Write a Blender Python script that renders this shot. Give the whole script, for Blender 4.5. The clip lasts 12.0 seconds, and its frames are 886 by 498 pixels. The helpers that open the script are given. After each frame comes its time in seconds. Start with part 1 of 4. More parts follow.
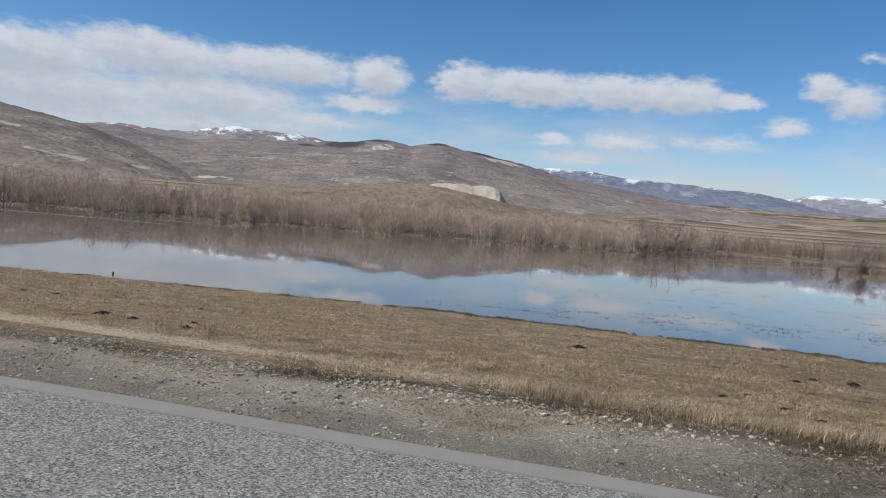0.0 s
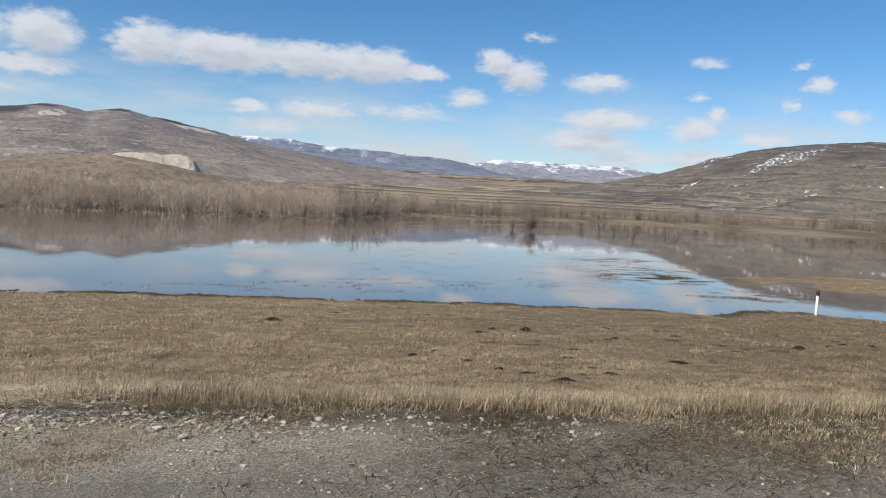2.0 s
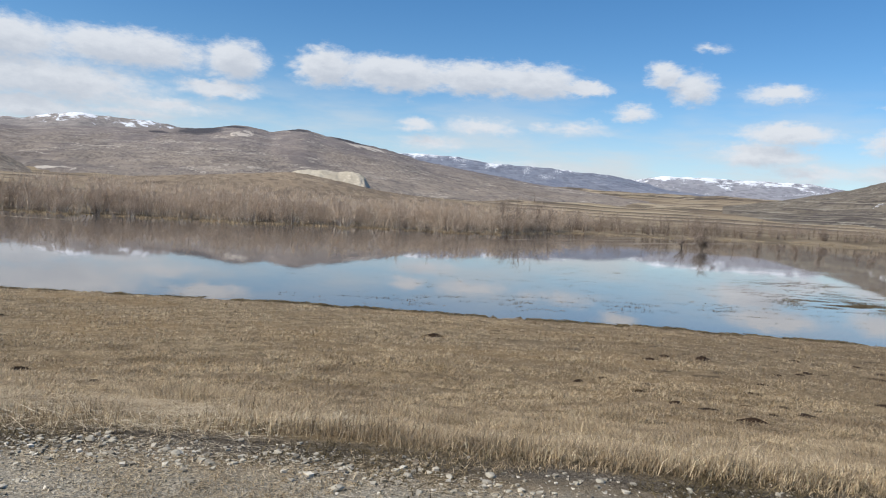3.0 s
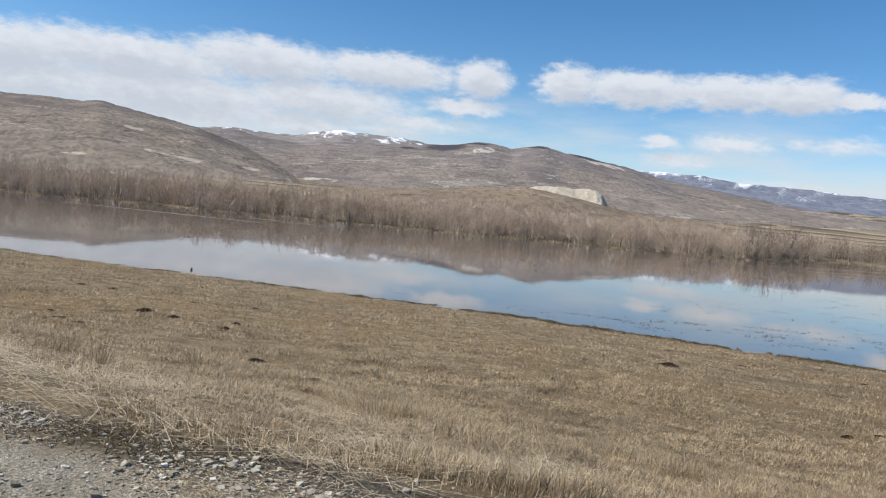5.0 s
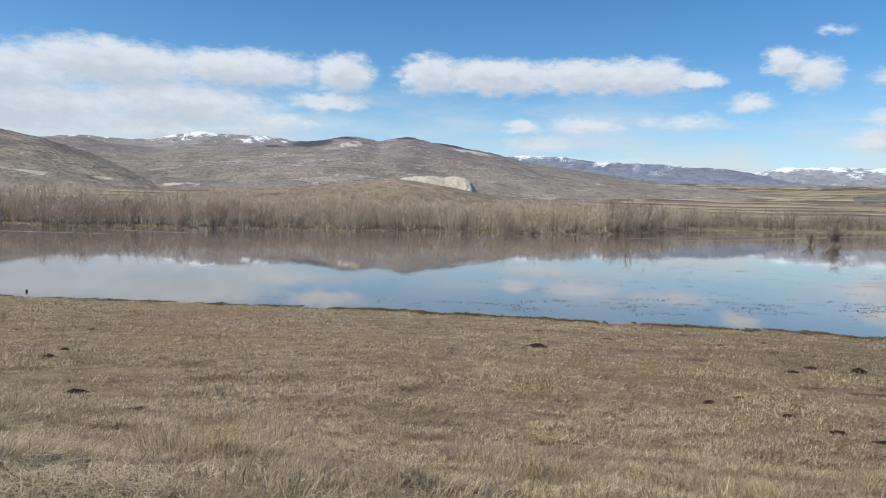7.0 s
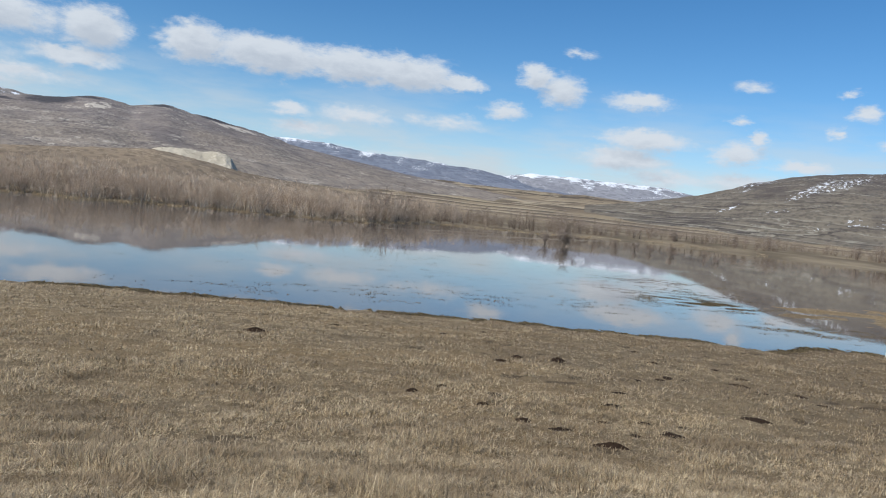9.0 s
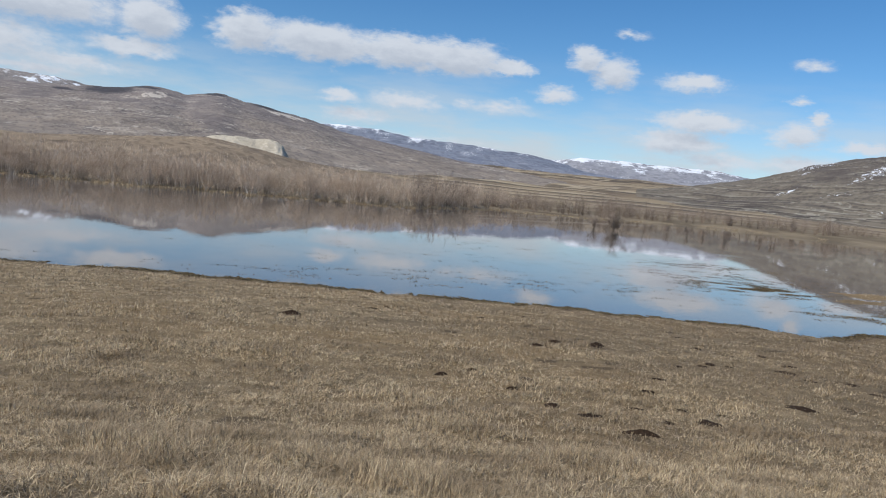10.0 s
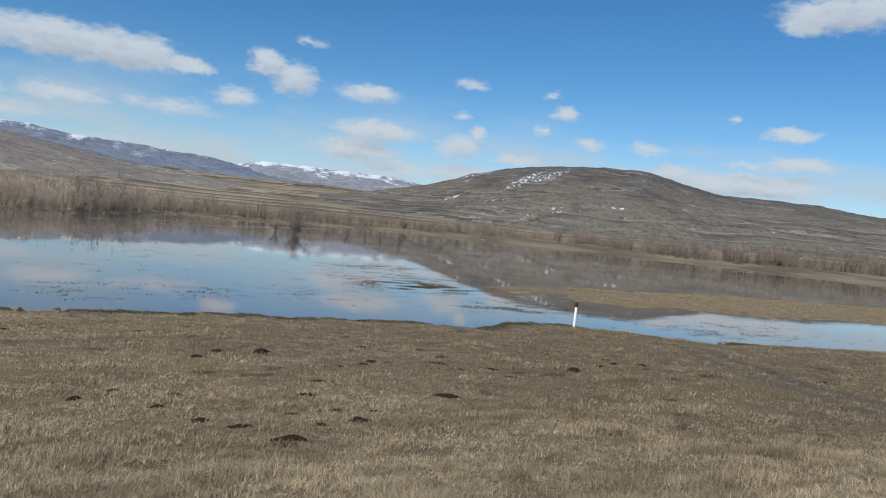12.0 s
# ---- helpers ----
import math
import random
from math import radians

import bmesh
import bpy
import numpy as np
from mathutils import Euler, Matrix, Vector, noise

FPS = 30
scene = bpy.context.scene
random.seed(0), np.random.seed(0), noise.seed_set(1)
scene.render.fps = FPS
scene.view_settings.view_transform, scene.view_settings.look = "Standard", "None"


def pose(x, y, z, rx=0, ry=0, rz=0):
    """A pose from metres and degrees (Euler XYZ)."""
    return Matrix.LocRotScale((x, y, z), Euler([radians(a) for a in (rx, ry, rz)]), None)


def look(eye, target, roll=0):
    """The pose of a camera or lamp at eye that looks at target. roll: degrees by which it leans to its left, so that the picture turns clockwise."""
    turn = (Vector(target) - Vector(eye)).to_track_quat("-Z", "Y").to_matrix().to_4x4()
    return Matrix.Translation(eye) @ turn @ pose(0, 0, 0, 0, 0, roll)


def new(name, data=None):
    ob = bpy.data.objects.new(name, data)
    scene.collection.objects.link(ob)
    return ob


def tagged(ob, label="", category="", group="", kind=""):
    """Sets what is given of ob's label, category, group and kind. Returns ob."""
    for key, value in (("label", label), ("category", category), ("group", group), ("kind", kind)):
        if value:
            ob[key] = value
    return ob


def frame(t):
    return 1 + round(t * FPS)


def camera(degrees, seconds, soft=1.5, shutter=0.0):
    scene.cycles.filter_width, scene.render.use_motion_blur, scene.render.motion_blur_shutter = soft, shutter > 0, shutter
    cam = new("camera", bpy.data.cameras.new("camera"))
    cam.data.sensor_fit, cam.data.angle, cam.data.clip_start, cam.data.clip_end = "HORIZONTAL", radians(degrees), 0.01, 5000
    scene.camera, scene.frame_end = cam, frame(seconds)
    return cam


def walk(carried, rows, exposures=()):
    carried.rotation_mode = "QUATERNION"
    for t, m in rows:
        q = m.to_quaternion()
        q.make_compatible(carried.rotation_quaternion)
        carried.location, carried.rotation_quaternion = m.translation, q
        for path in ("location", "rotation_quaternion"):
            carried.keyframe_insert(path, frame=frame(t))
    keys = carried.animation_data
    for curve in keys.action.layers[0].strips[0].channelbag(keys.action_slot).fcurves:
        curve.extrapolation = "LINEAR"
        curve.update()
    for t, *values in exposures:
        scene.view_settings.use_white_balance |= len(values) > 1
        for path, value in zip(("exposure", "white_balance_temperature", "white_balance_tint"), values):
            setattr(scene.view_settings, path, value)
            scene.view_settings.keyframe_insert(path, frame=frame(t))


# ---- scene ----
from functools import lru_cache

cam = camera(61.84, 12.0, 1.1)
ROWS = [
    (0.0, 0.000, 0.000, 1.496, 86.99, -5.04, 0.00),
    (0.5, 0.166, 0.214, 1.466, 84.89, -3.73, -17.87),
    (1.0, 0.398, 0.432, 1.477, 83.57, -3.92, -19.86),
    (1.5, 0.539, 0.722, 1.476, 84.76, -4.64, -20.50),
    (2.0, 0.707, 0.977, 1.455, 86.18, -3.26, -22.84),
    (2.5, 0.797, 1.342, 1.452, 86.40, -4.84, -16.66),
    (3.0, 0.805, 1.737, 1.444, 86.69, -3.72, -10.37),
    (3.5, 0.880, 2.069, 1.381, 85.01, -2.27, -0.68),
    (3.7, 0.891, 2.190, 1.376, 83.59, -2.31, 4.01),
    (5.3, 1.006, 3.049, 1.309, 87.02, -5.64, 7.78),
    (5.5, 1.028, 3.178, 1.316, 87.21, -4.47, 5.40),
    (6.0, 1.189, 3.411, 1.308, 86.67, -3.01, 6.73),
    (6.5, 1.301, 3.747, 1.253, 86.01, -2.10, 4.77),
    (7.0, 1.473, 4.039, 1.265, 86.57, -1.65, -2.09),
    (7.5, 1.721, 4.179, 1.286, 87.14, -3.66, -5.03),
    (7.7, 1.827, 4.219, 1.269, 87.50, -3.78, -9.04),
    (9.3, 2.839, 4.920, 1.121, 86.65, -6.22, -21.05),
    (9.5, 2.924, 4.950, 1.120, 86.86, -6.00, -21.49),
    (10.0, 3.166, 4.974, 1.074, 85.23, -5.89, -16.44),
    (10.5, 3.402, 5.037, 1.085, 85.87, -6.08, -21.20),
    (11.0, 3.613, 5.039, 1.078, 87.57, -5.99, -30.16),
    (11.5, 3.752, 4.954, 1.114, 87.61, -6.65, -34.06),
    (12.0, 3.850, 4.947, 1.106, 88.06, -5.87, -40.65),
]
walk(cam, [(t, pose(x, y, z, a, b, c)) for t, x, y, z, a, b, c in ROWS],
     [(0.0, -0.19, 6370, 10), (1.5, -0.08, 6480, 9), (3.5, 0.07, 6530, 9), (6.5, 0.1, 6430, 8), (7.5, 0.04, 6320, 5), (10.5, -0.16, 6290, 9), (12.0, -0.26, 6130, 5)])

# ---------------------------------------------------------------- light
SUN_AZ, SUN_EL = -106.0, 41.0  # degrees clockwise from +y, and above the horizon
sun = new("sun", bpy.data.lights.new("sun", "SUN"))
sun.data.energy, sun.data.angle, sun.data.color = 5.0, radians(0.53), (1.0, 0.94, 0.84)
to_sun = Vector((math.sin(radians(SUN_AZ)) * math.cos(radians(SUN_EL)), math.cos(radians(SUN_AZ)) * math.cos(radians(SUN_EL)), math.sin(radians(SUN_EL))))
sun.matrix_world = look(to_sun * 100, (0, 0, 0))

# clouds: azimuth, elevation, half width, half height (degrees), thickness
CLOUD_BANK = [(-39.2, 7.6, 8.5, 1.7, 1), (-31.5, 8.2, 9.5, 1.7, 1), (-22.0, 9.2, 6.9, 1.8, 1), (-13.0, 9.5, 6.3, 1.5, 1), (-5.8, 9.6, 2.7, 1.6, 1),
              (-37.4, 5.7, 8, 1.8, 0.85), (-28.8, 6.0, 12, 2.0, 0.9), (-18.0, 6.8, 8, 1.7, 0.85), (-7.0, 7.5, 3.6, 0.8, 0.75), (-10.5, 5.9, 5.0, 0.6, 0.55),
              (-33.6, 4.3, 5.5, 0.9, 0.8), (-26.9, 4.7, 6.0, 0.9, 0.8), (-19.6, 5.0, 6.0, 0.9, 0.8), (-13.0, 5.1, 3.5, 0.5, 0.6)]
LONG_CLOUD = [(0.9, 9.8, 2.9, 1.6, 1), (6.2, 9.7, 5.6, 1.5, 1), (12.3, 9.8, 5.4, 1.4, 1), (16.5, 9.8, 4.4, 1.35, 1), (20.4, 9.5, 2.5, 0.65, 1)]
WISPS = [(7.9, 6.0, 1.53, 0.53, 0.8), (12.9, 6.2, 2.85, 0.66, 0.75), (9.2, 4.8, 2.63, 0.53, 0.7), (20.0, 6.3, 3.06, 0.35, 0.45), (24.2, 7.8, 1.75, 0.57, 0.8),
         (12.6, 3.5, 8.75, 0.35, 0.35), (20.5, 6.6, 1.97, 0.44, 0.5), (17.5, 6.4, 0.88, 0.35, 0.5)]
PUFFS = [(26.4, 10.5, 1.49, 0.79, 1), (28.3, 9.6, 1.75, 1.14, 1), (29.3, 12.4, 1.23, 0.35, 0.5), (34.1, 9.3, 2.41, 0.66, 0.9),
         (41.8, 10.8, 1.31, 0.39, 0.5), (48.3, 10.6, 0.7, 0.31, 0.6), (49.1, 9.1, 0.96, 0.57, 0.8), (47.3, 7.9, 0.53, 0.35, 0.7), (41.2, 8.3, 0.79, 0.31, 0.6),
         (42.6, 7.1, 0.74, 0.53, 0.9), (41.4, 6.0, 1.93, 0.79, 0.9), (51.2, 7.1, 1.23, 0.44, 0.7), (55.4, 7.0, 1.53, 0.44, 0.7)]
LOW_CLOUDS = [(34.8, 6.5, 3.9, 0.85, 0.85), (33.4, 5.0, 3.5, 0.9, 0.85), (45.8, 5.4, 2.19, 0.61, 0.75), (36.6, 3.8, 3.06, 0.66, 0.55), (41.8, 4.1, 3.5, 0.61, 0.55),
              (65.2, 8.6, 1.97, 0.61, 0.8), (66.0, 6.6, 2.71, 0.66, 0.9), (62.3, 6.4, 1.75, 0.35, 0.5), (62.6, 4.9, 5.5, 0.9, 0.95), (57.3, 5.6, 2.0, 0.6, 0.7), (67.7, 16.7, 4.82, 1.31, 1),
              (65.3, 16.0, 1.75, 0.79, 0.9), (61.2, 9.5, 0.53, 0.39, 0.5)]


class Nodes:
    """A short way to write node trees."""

    def __init__(self, tree):
        self.tree = tree

    def add(self, kind, **props):
        n = self.tree.nodes.new(kind)
        for k, v in props.items():
            setattr(n, k, v)
        return n

    def put(self, socket, value):
        if isinstance(value, bpy.types.NodeSocket):
            self.tree.links.new(value, socket)
        elif value is not None:
            socket.default_value = value

    def math(self, op, a, b=None, c=None, clamp=False):
        n = self.add("ShaderNodeMath", operation=op, use_clamp=clamp)
        for s, v in zip(n.inputs, (a, b, c)):
            self.put(s, v)
        return n.outputs[0]

    def vec(self, op, a, b=None):
        n = self.add("ShaderNodeVectorMath", operation=op)
        self.put(n.inputs[0], a), self.put(n.inputs[1], b)
        return n.outputs["Value"] if op in ("LENGTH", "DOT_PRODUCT", "DISTANCE") else n.outputs[0]

    def xyz(self, x, y, z):
        n = self.add("ShaderNodeCombineXYZ")
        for s, v in zip(n.inputs, (x, y, z)):
            self.put(s, v)
        return n.outputs[0]

    def split(self, v):
        n = self.add("ShaderNodeSeparateXYZ")
        self.put(n.inputs[0], v)
        return n.outputs

    def noise(self, vector, scale, detail=4.0, rough=0.55, distortion=0.0, colour=False):
        n = self.add("ShaderNodeTexNoise")
        self.put(n.inputs["Vector"], vector)
        for k, v in (("Scale", scale), ("Detail", detail), ("Roughness", rough), ("Distortion", distortion)):
            self.put(n.inputs[k], v)
        return n.outputs["Color" if colour else "Fac"]

    def voronoi(self, vector, scale, feature="F1", out="Distance"):
        n = self.add("ShaderNodeTexVoronoi", feature=feature)
        self.put(n.inputs["Vector"], vector), self.put(n.inputs["Scale"], scale)
        return n.outputs[out]

    def ramp(self, fac, *stops):
        n = self.add("ShaderNodeValToRGB")
        els = n.color_ramp.elements
        els[0].position, els[1].position = stops[0][0], stops[-1][0]
        els[0].color, els[1].color = (*stops[0][1], 1), (*stops[-1][1], 1)
        for p, c in stops[1:-1]:
            els.new(p).color = (*c, 1)
        self.put(n.inputs[0], fac)
        return n.outputs[0]

    def step(self, v, lo, hi):
        n = self.add("ShaderNodeMapRange", interpolation_type="SMOOTHSTEP")
        for s, q in zip(n.inputs, (v, lo, hi, 0.0, 1.0)):
            self.put(s, q)
        return n.outputs[0]

    def mix(self, fac, a, b, blend="MIX"):
        n = self.add("ShaderNodeMix", data_type="RGBA", blend_type=blend)
        self.put(n.inputs[0], fac)
        self.put(n.inputs[6], (*a, 1) if isinstance(a, tuple) else a), self.put(n.inputs[7], (*b, 1) if isinstance(b, tuple) else b)
        return n.outputs[2]

    def attr(self, name):
        return self.add("ShaderNodeAttribute", attribute_name=name).outputs["Fac"]

    def position(self):
        return self.add("ShaderNodeNewGeometry").outputs["Position"]

    def scaled(self, v, x, y, z):
        return self.vec("MULTIPLY", v, self.xyz(x, y, z))


def cloud_group():
    tree = bpy.data.node_groups.new("cloud_cover", "ShaderNodeTree")
    tree.interface.new_socket("place", in_out="INPUT", socket_type="NodeSocketVector")
    tree.interface.new_socket("cover", in_out="OUTPUT", socket_type="NodeSocketFloat")
    tree.interface.new_socket("body", in_out="OUTPUT", socket_type="NodeSocketFloat")
    g = Nodes(tree)
    src, out = g.add("NodeGroupInput").outputs[0], g.add("NodeGroupOutput")
    wob = g.vec("SUBTRACT", g.noise(g.scaled(src, 0.55, 1.1, 1), 1.0, 5, 0.62, colour=True), (0.5, 0.5, 0.5))
    p = g.vec("ADD", src, g.scaled(wob, 2.6, 1.5, 0))
    cover = None
    for a, e, ra, re, thick in CLOUD_BANK + LONG_CLOUD + [(a, e, 1.12 * ra, 1.2 * re, 0.82 * k) for a, e, ra, re, k in WISPS + PUFFS] + LOW_CLOUDS:
        d = g.vec("LENGTH", g.vec("MULTIPLY", g.vec("SUBTRACT", p, (a, e, 0.0)), (1 / (ra * 1.1), 1 / (re * 1.12), 0.0)))
        c = g.math("MULTIPLY", g.math("SUBTRACT", 1.0, d), thick)
        cover = c if cover is None else g.math("SMOOTH_MAX", cover, c, 0.12)
    fine = g.noise(g.scaled(src, 0.8, 1.7, 1), 1.3, 8, 0.66)
    cover = g.math("ADD", cover, g.math("MULTIPLY", g.math("SUBTRACT", fine, 0.5), 0.55))
    g.put(out.inputs[0], g.step(cover, -0.04, 0.52))
    g.put(out.inputs[1], cover)
    return tree


world = bpy.data.worlds.new("sky")
scene.world = world
world.use_nodes = True
w = Nodes(world.node_tree)
world.node_tree.nodes.clear()
sky = w.add("ShaderNodeTexSky", sky_type="NISHITA", sun_disc=False, sun_elevation=radians(SUN_EL), sun_rotation=radians(SUN_AZ), air_density=1.0, dust_density=0.6, ozone_density=2.5, altitude=1500)
way = w.vec("NORMALIZE", w.add("ShaderNodeTexCoord").outputs["Generated"])
wx, wy, wz = w.split(way)
az = w.math("MULTIPLY", w.math("ARCTAN2", wx, wy), 180 / math.pi)
el = w.math("MULTIPLY", w.math("ARCSINE", wz), 180 / math.pi)
clouds = cloud_group()
c_here = w.add("ShaderNodeGroup", node_tree=clouds)
w.put(c_here.inputs[0], w.xyz(az, el, 0.0))
c_up = w.add("ShaderNodeGroup", node_tree=clouds)
w.put(c_up.inputs[0], w.xyz(w.math("SUBTRACT", az, 0.4), w.math("ADD", el, 1.0), 0.0))
billow = w.noise(w.xyz(w.math("MULTIPLY", az, 0.7), w.math("MULTIPLY", el, 1.3), 0.0), 1.0, 5, 0.6)
shade = w.step(w.math("ADD", c_up.outputs[1], w.math("MULTIPLY", w.math("SUBTRACT", billow, 0.5), 0.9)), -0.15, 0.95)
cloud_colour = w.mix(shade, (6.9, 7.2, 7.75), (5.1, 5.5, 6.25))
deep = w.add("ShaderNodeHueSaturation")
w.put(deep.inputs["Saturation"], 1.27), w.put(deep.inputs["Value"], 1.2), w.put(deep.inputs["Color"], sky.outputs[0])
haze = w.mix(w.math("MULTIPLY", w.step(el, 9.5, 0.0), 0.62), deep.outputs[0], (5.0, 6.3, 7.5))
veil = w.math("MULTIPLY", w.step(w.noise(w.xyz(w.math("MULTIPLY", az, 0.1), w.math("MULTIPLY", el, 0.45), 0.0), 1.0, 5), 0.36, 0.66), w.step(el, 11.0, 2.0))
base = w.mix(w.math("MULTIPLY", veil, 0.85), haze, (6.1, 6.5, 6.9))
w_all = w.mix(w.math("MULTIPLY", c_here.outputs[0], 0.95), base, cloud_colour)
bg = w.add("ShaderNodeBackground")
w.put(bg.inputs["Color"], w_all)
w.put(bg.inputs["Strength"], 0.105)
w.put(w.add("ShaderNodeOutputWorld").inputs[0], bg.outputs[0])

# ---------------------------------------------------------------- materials


def material(name, build, rough=0.95, spec=0.08):
    m = bpy.data.materials.new(name)
    m.use_nodes = True
    n = Nodes(m.node_tree)
    m.node_tree.nodes.clear()
    b = n.add("ShaderNodeBsdfPrincipled")
    n.put(b.inputs["Roughness"], rough), n.put(b.inputs["Specular IOR Level"], spec)
    n.put(n.add("ShaderNodeOutputMaterial").inputs[0], b.outputs[0])
    colour, height, strength, dist = build(n, b)
    n.put(b.inputs["Base Color"], (*colour, 1) if isinstance(colour, tuple) else colour)
    if height is not None:
        bump = n.add("ShaderNodeBump")
        n.put(bump.inputs["Height"], height), n.put(bump.inputs["Strength"], strength), n.put(bump.inputs["Distance"], dist)
        n.put(b.inputs["Normal"], bump.outputs[0])
    return m


def m_ground(n, b):
    p = n.position()
    big, mid, fine = n.noise(p, 0.14, 5), n.noise(p, 1.7, 6, 0.65), n.noise(p, 30, 6, 0.75)
    blot = n.noise(n.scaled(p, 1.0, 1.7, 1), 0.65, 6, 0.68)
    thatch = n.mix(n.step(mid, 0.32, 0.66), (0.13, 0.096, 0.058), (0.31, 0.236, 0.146))
    thatch = n.mix(n.math("MULTIPLY", n.step(big, 0.4, 0.65), 0.6), thatch, (0.25, 0.165, 0.08))
    thatch = n.mix(n.math("MULTIPLY", n.step(fine, 0.45, 0.7), 0.6), thatch, (0.46, 0.355, 0.21))
    thatch = n.mix(n.math("MULTIPLY", n.step(n.noise(p, 17, 5, 0.7), 0.52, 0.68), 0.6), thatch, (0.10, 0.072, 0.044))
    thatch = n.mix(n.math("MULTIPLY", n.step(blot, 0.54, 0.66), 0.5), thatch, (0.12, 0.088, 0.055))
    dull = n.math("MULTIPLY", n.step(n.split(p)[0], 58.0, 46.0), n.step(n.math("ADD", n.split(p)[0], n.math("MULTIPLY", n.math("SUBTRACT", n.noise(n.scaled(p, 0.6, 1.4, 1.0), 0.3, 6, 0.66), 0.5), 70)), 0.0, 24.0))
    thatch = n.mix(n.math("MULTIPLY", dull, 0.5), thatch, (0.105, 0.077, 0.05))
    grit = n.mix(n.step(n.noise(p, 70, 4, 0.75), 0.38, 0.66), (0.21, 0.183, 0.14), (0.54, 0.48, 0.38))
    grit = n.mix(n.math("MULTIPLY", n.step(n.noise(p, 3.2, 6, 0.7), 0.45, 0.65), 0.6), grit, (0.22, 0.19, 0.135))
    grit = n.mix(n.math("MULTIPLY", dull, 0.6), grit, (0.085, 0.068, 0.046))
    soil = n.mix(n.step(n.noise(p, 55, 5, 0.8), 0.36, 0.66), (0.045, 0.038, 0.031), (0.21, 0.185, 0.152))
    z = n.split(p)[2]
    far = n.mix(n.step(n.noise(n.scaled(p, 1.0, 1.0, 1), 0.008, 6, 0.65), 0.42, 0.6), (0.16, 0.12, 0.085), (0.30, 0.235, 0.15))
    # terraced fields: a bank with a pale lip and a painted shadow at its foot, between bands of plough and stubble
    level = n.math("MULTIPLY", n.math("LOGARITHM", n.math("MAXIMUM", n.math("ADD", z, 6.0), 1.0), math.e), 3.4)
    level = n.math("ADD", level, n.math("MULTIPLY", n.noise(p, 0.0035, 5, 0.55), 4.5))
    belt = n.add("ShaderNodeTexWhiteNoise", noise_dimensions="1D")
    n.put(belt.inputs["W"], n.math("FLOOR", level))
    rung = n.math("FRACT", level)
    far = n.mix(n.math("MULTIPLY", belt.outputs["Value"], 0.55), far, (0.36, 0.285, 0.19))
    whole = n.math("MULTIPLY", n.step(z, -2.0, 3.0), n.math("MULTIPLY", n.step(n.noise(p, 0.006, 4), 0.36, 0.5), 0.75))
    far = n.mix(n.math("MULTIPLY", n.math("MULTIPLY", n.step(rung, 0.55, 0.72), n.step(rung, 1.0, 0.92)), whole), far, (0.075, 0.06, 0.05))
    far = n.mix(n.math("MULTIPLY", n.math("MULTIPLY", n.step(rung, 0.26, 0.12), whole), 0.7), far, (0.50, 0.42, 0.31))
    plain = n.mix(n.step(n.noise(n.scaled(p, 1, 1, 1), 0.03, 5), 0.4, 0.65), (0.15, 0.118, 0.08), (0.27, 0.215, 0.145))
    far = n.mix(n.step(z, 0.0, -2.0), far, plain)
    c = n.mix(n.attr("gravel"), thatch, grit)
    c = n.mix(n.math("MULTIPLY", n.attr("soil"), 0.9), c, soil)
    c = n.mix(n.math("MULTIPLY", n.step(n.math("ADD", n.attr("bare"), n.math("MULTIPLY", n.math("SUBTRACT", n.noise(p, 4, 5, 0.7), 0.5), 1.8)), 0.35, 0.75), 0.85), c, n.mix(fine, (0.05, 0.036, 0.023), (0.13, 0.095, 0.06)))
    c = n.mix(n.attr("mud"), c, n.mix(mid, (0.085, 0.06, 0.04), (0.17, 0.125, 0.08)))
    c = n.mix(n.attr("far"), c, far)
    h = n.math("ADD", n.math("MULTIPLY", fine, 0.5), mid)
    return c, h, 0.8, 0.06


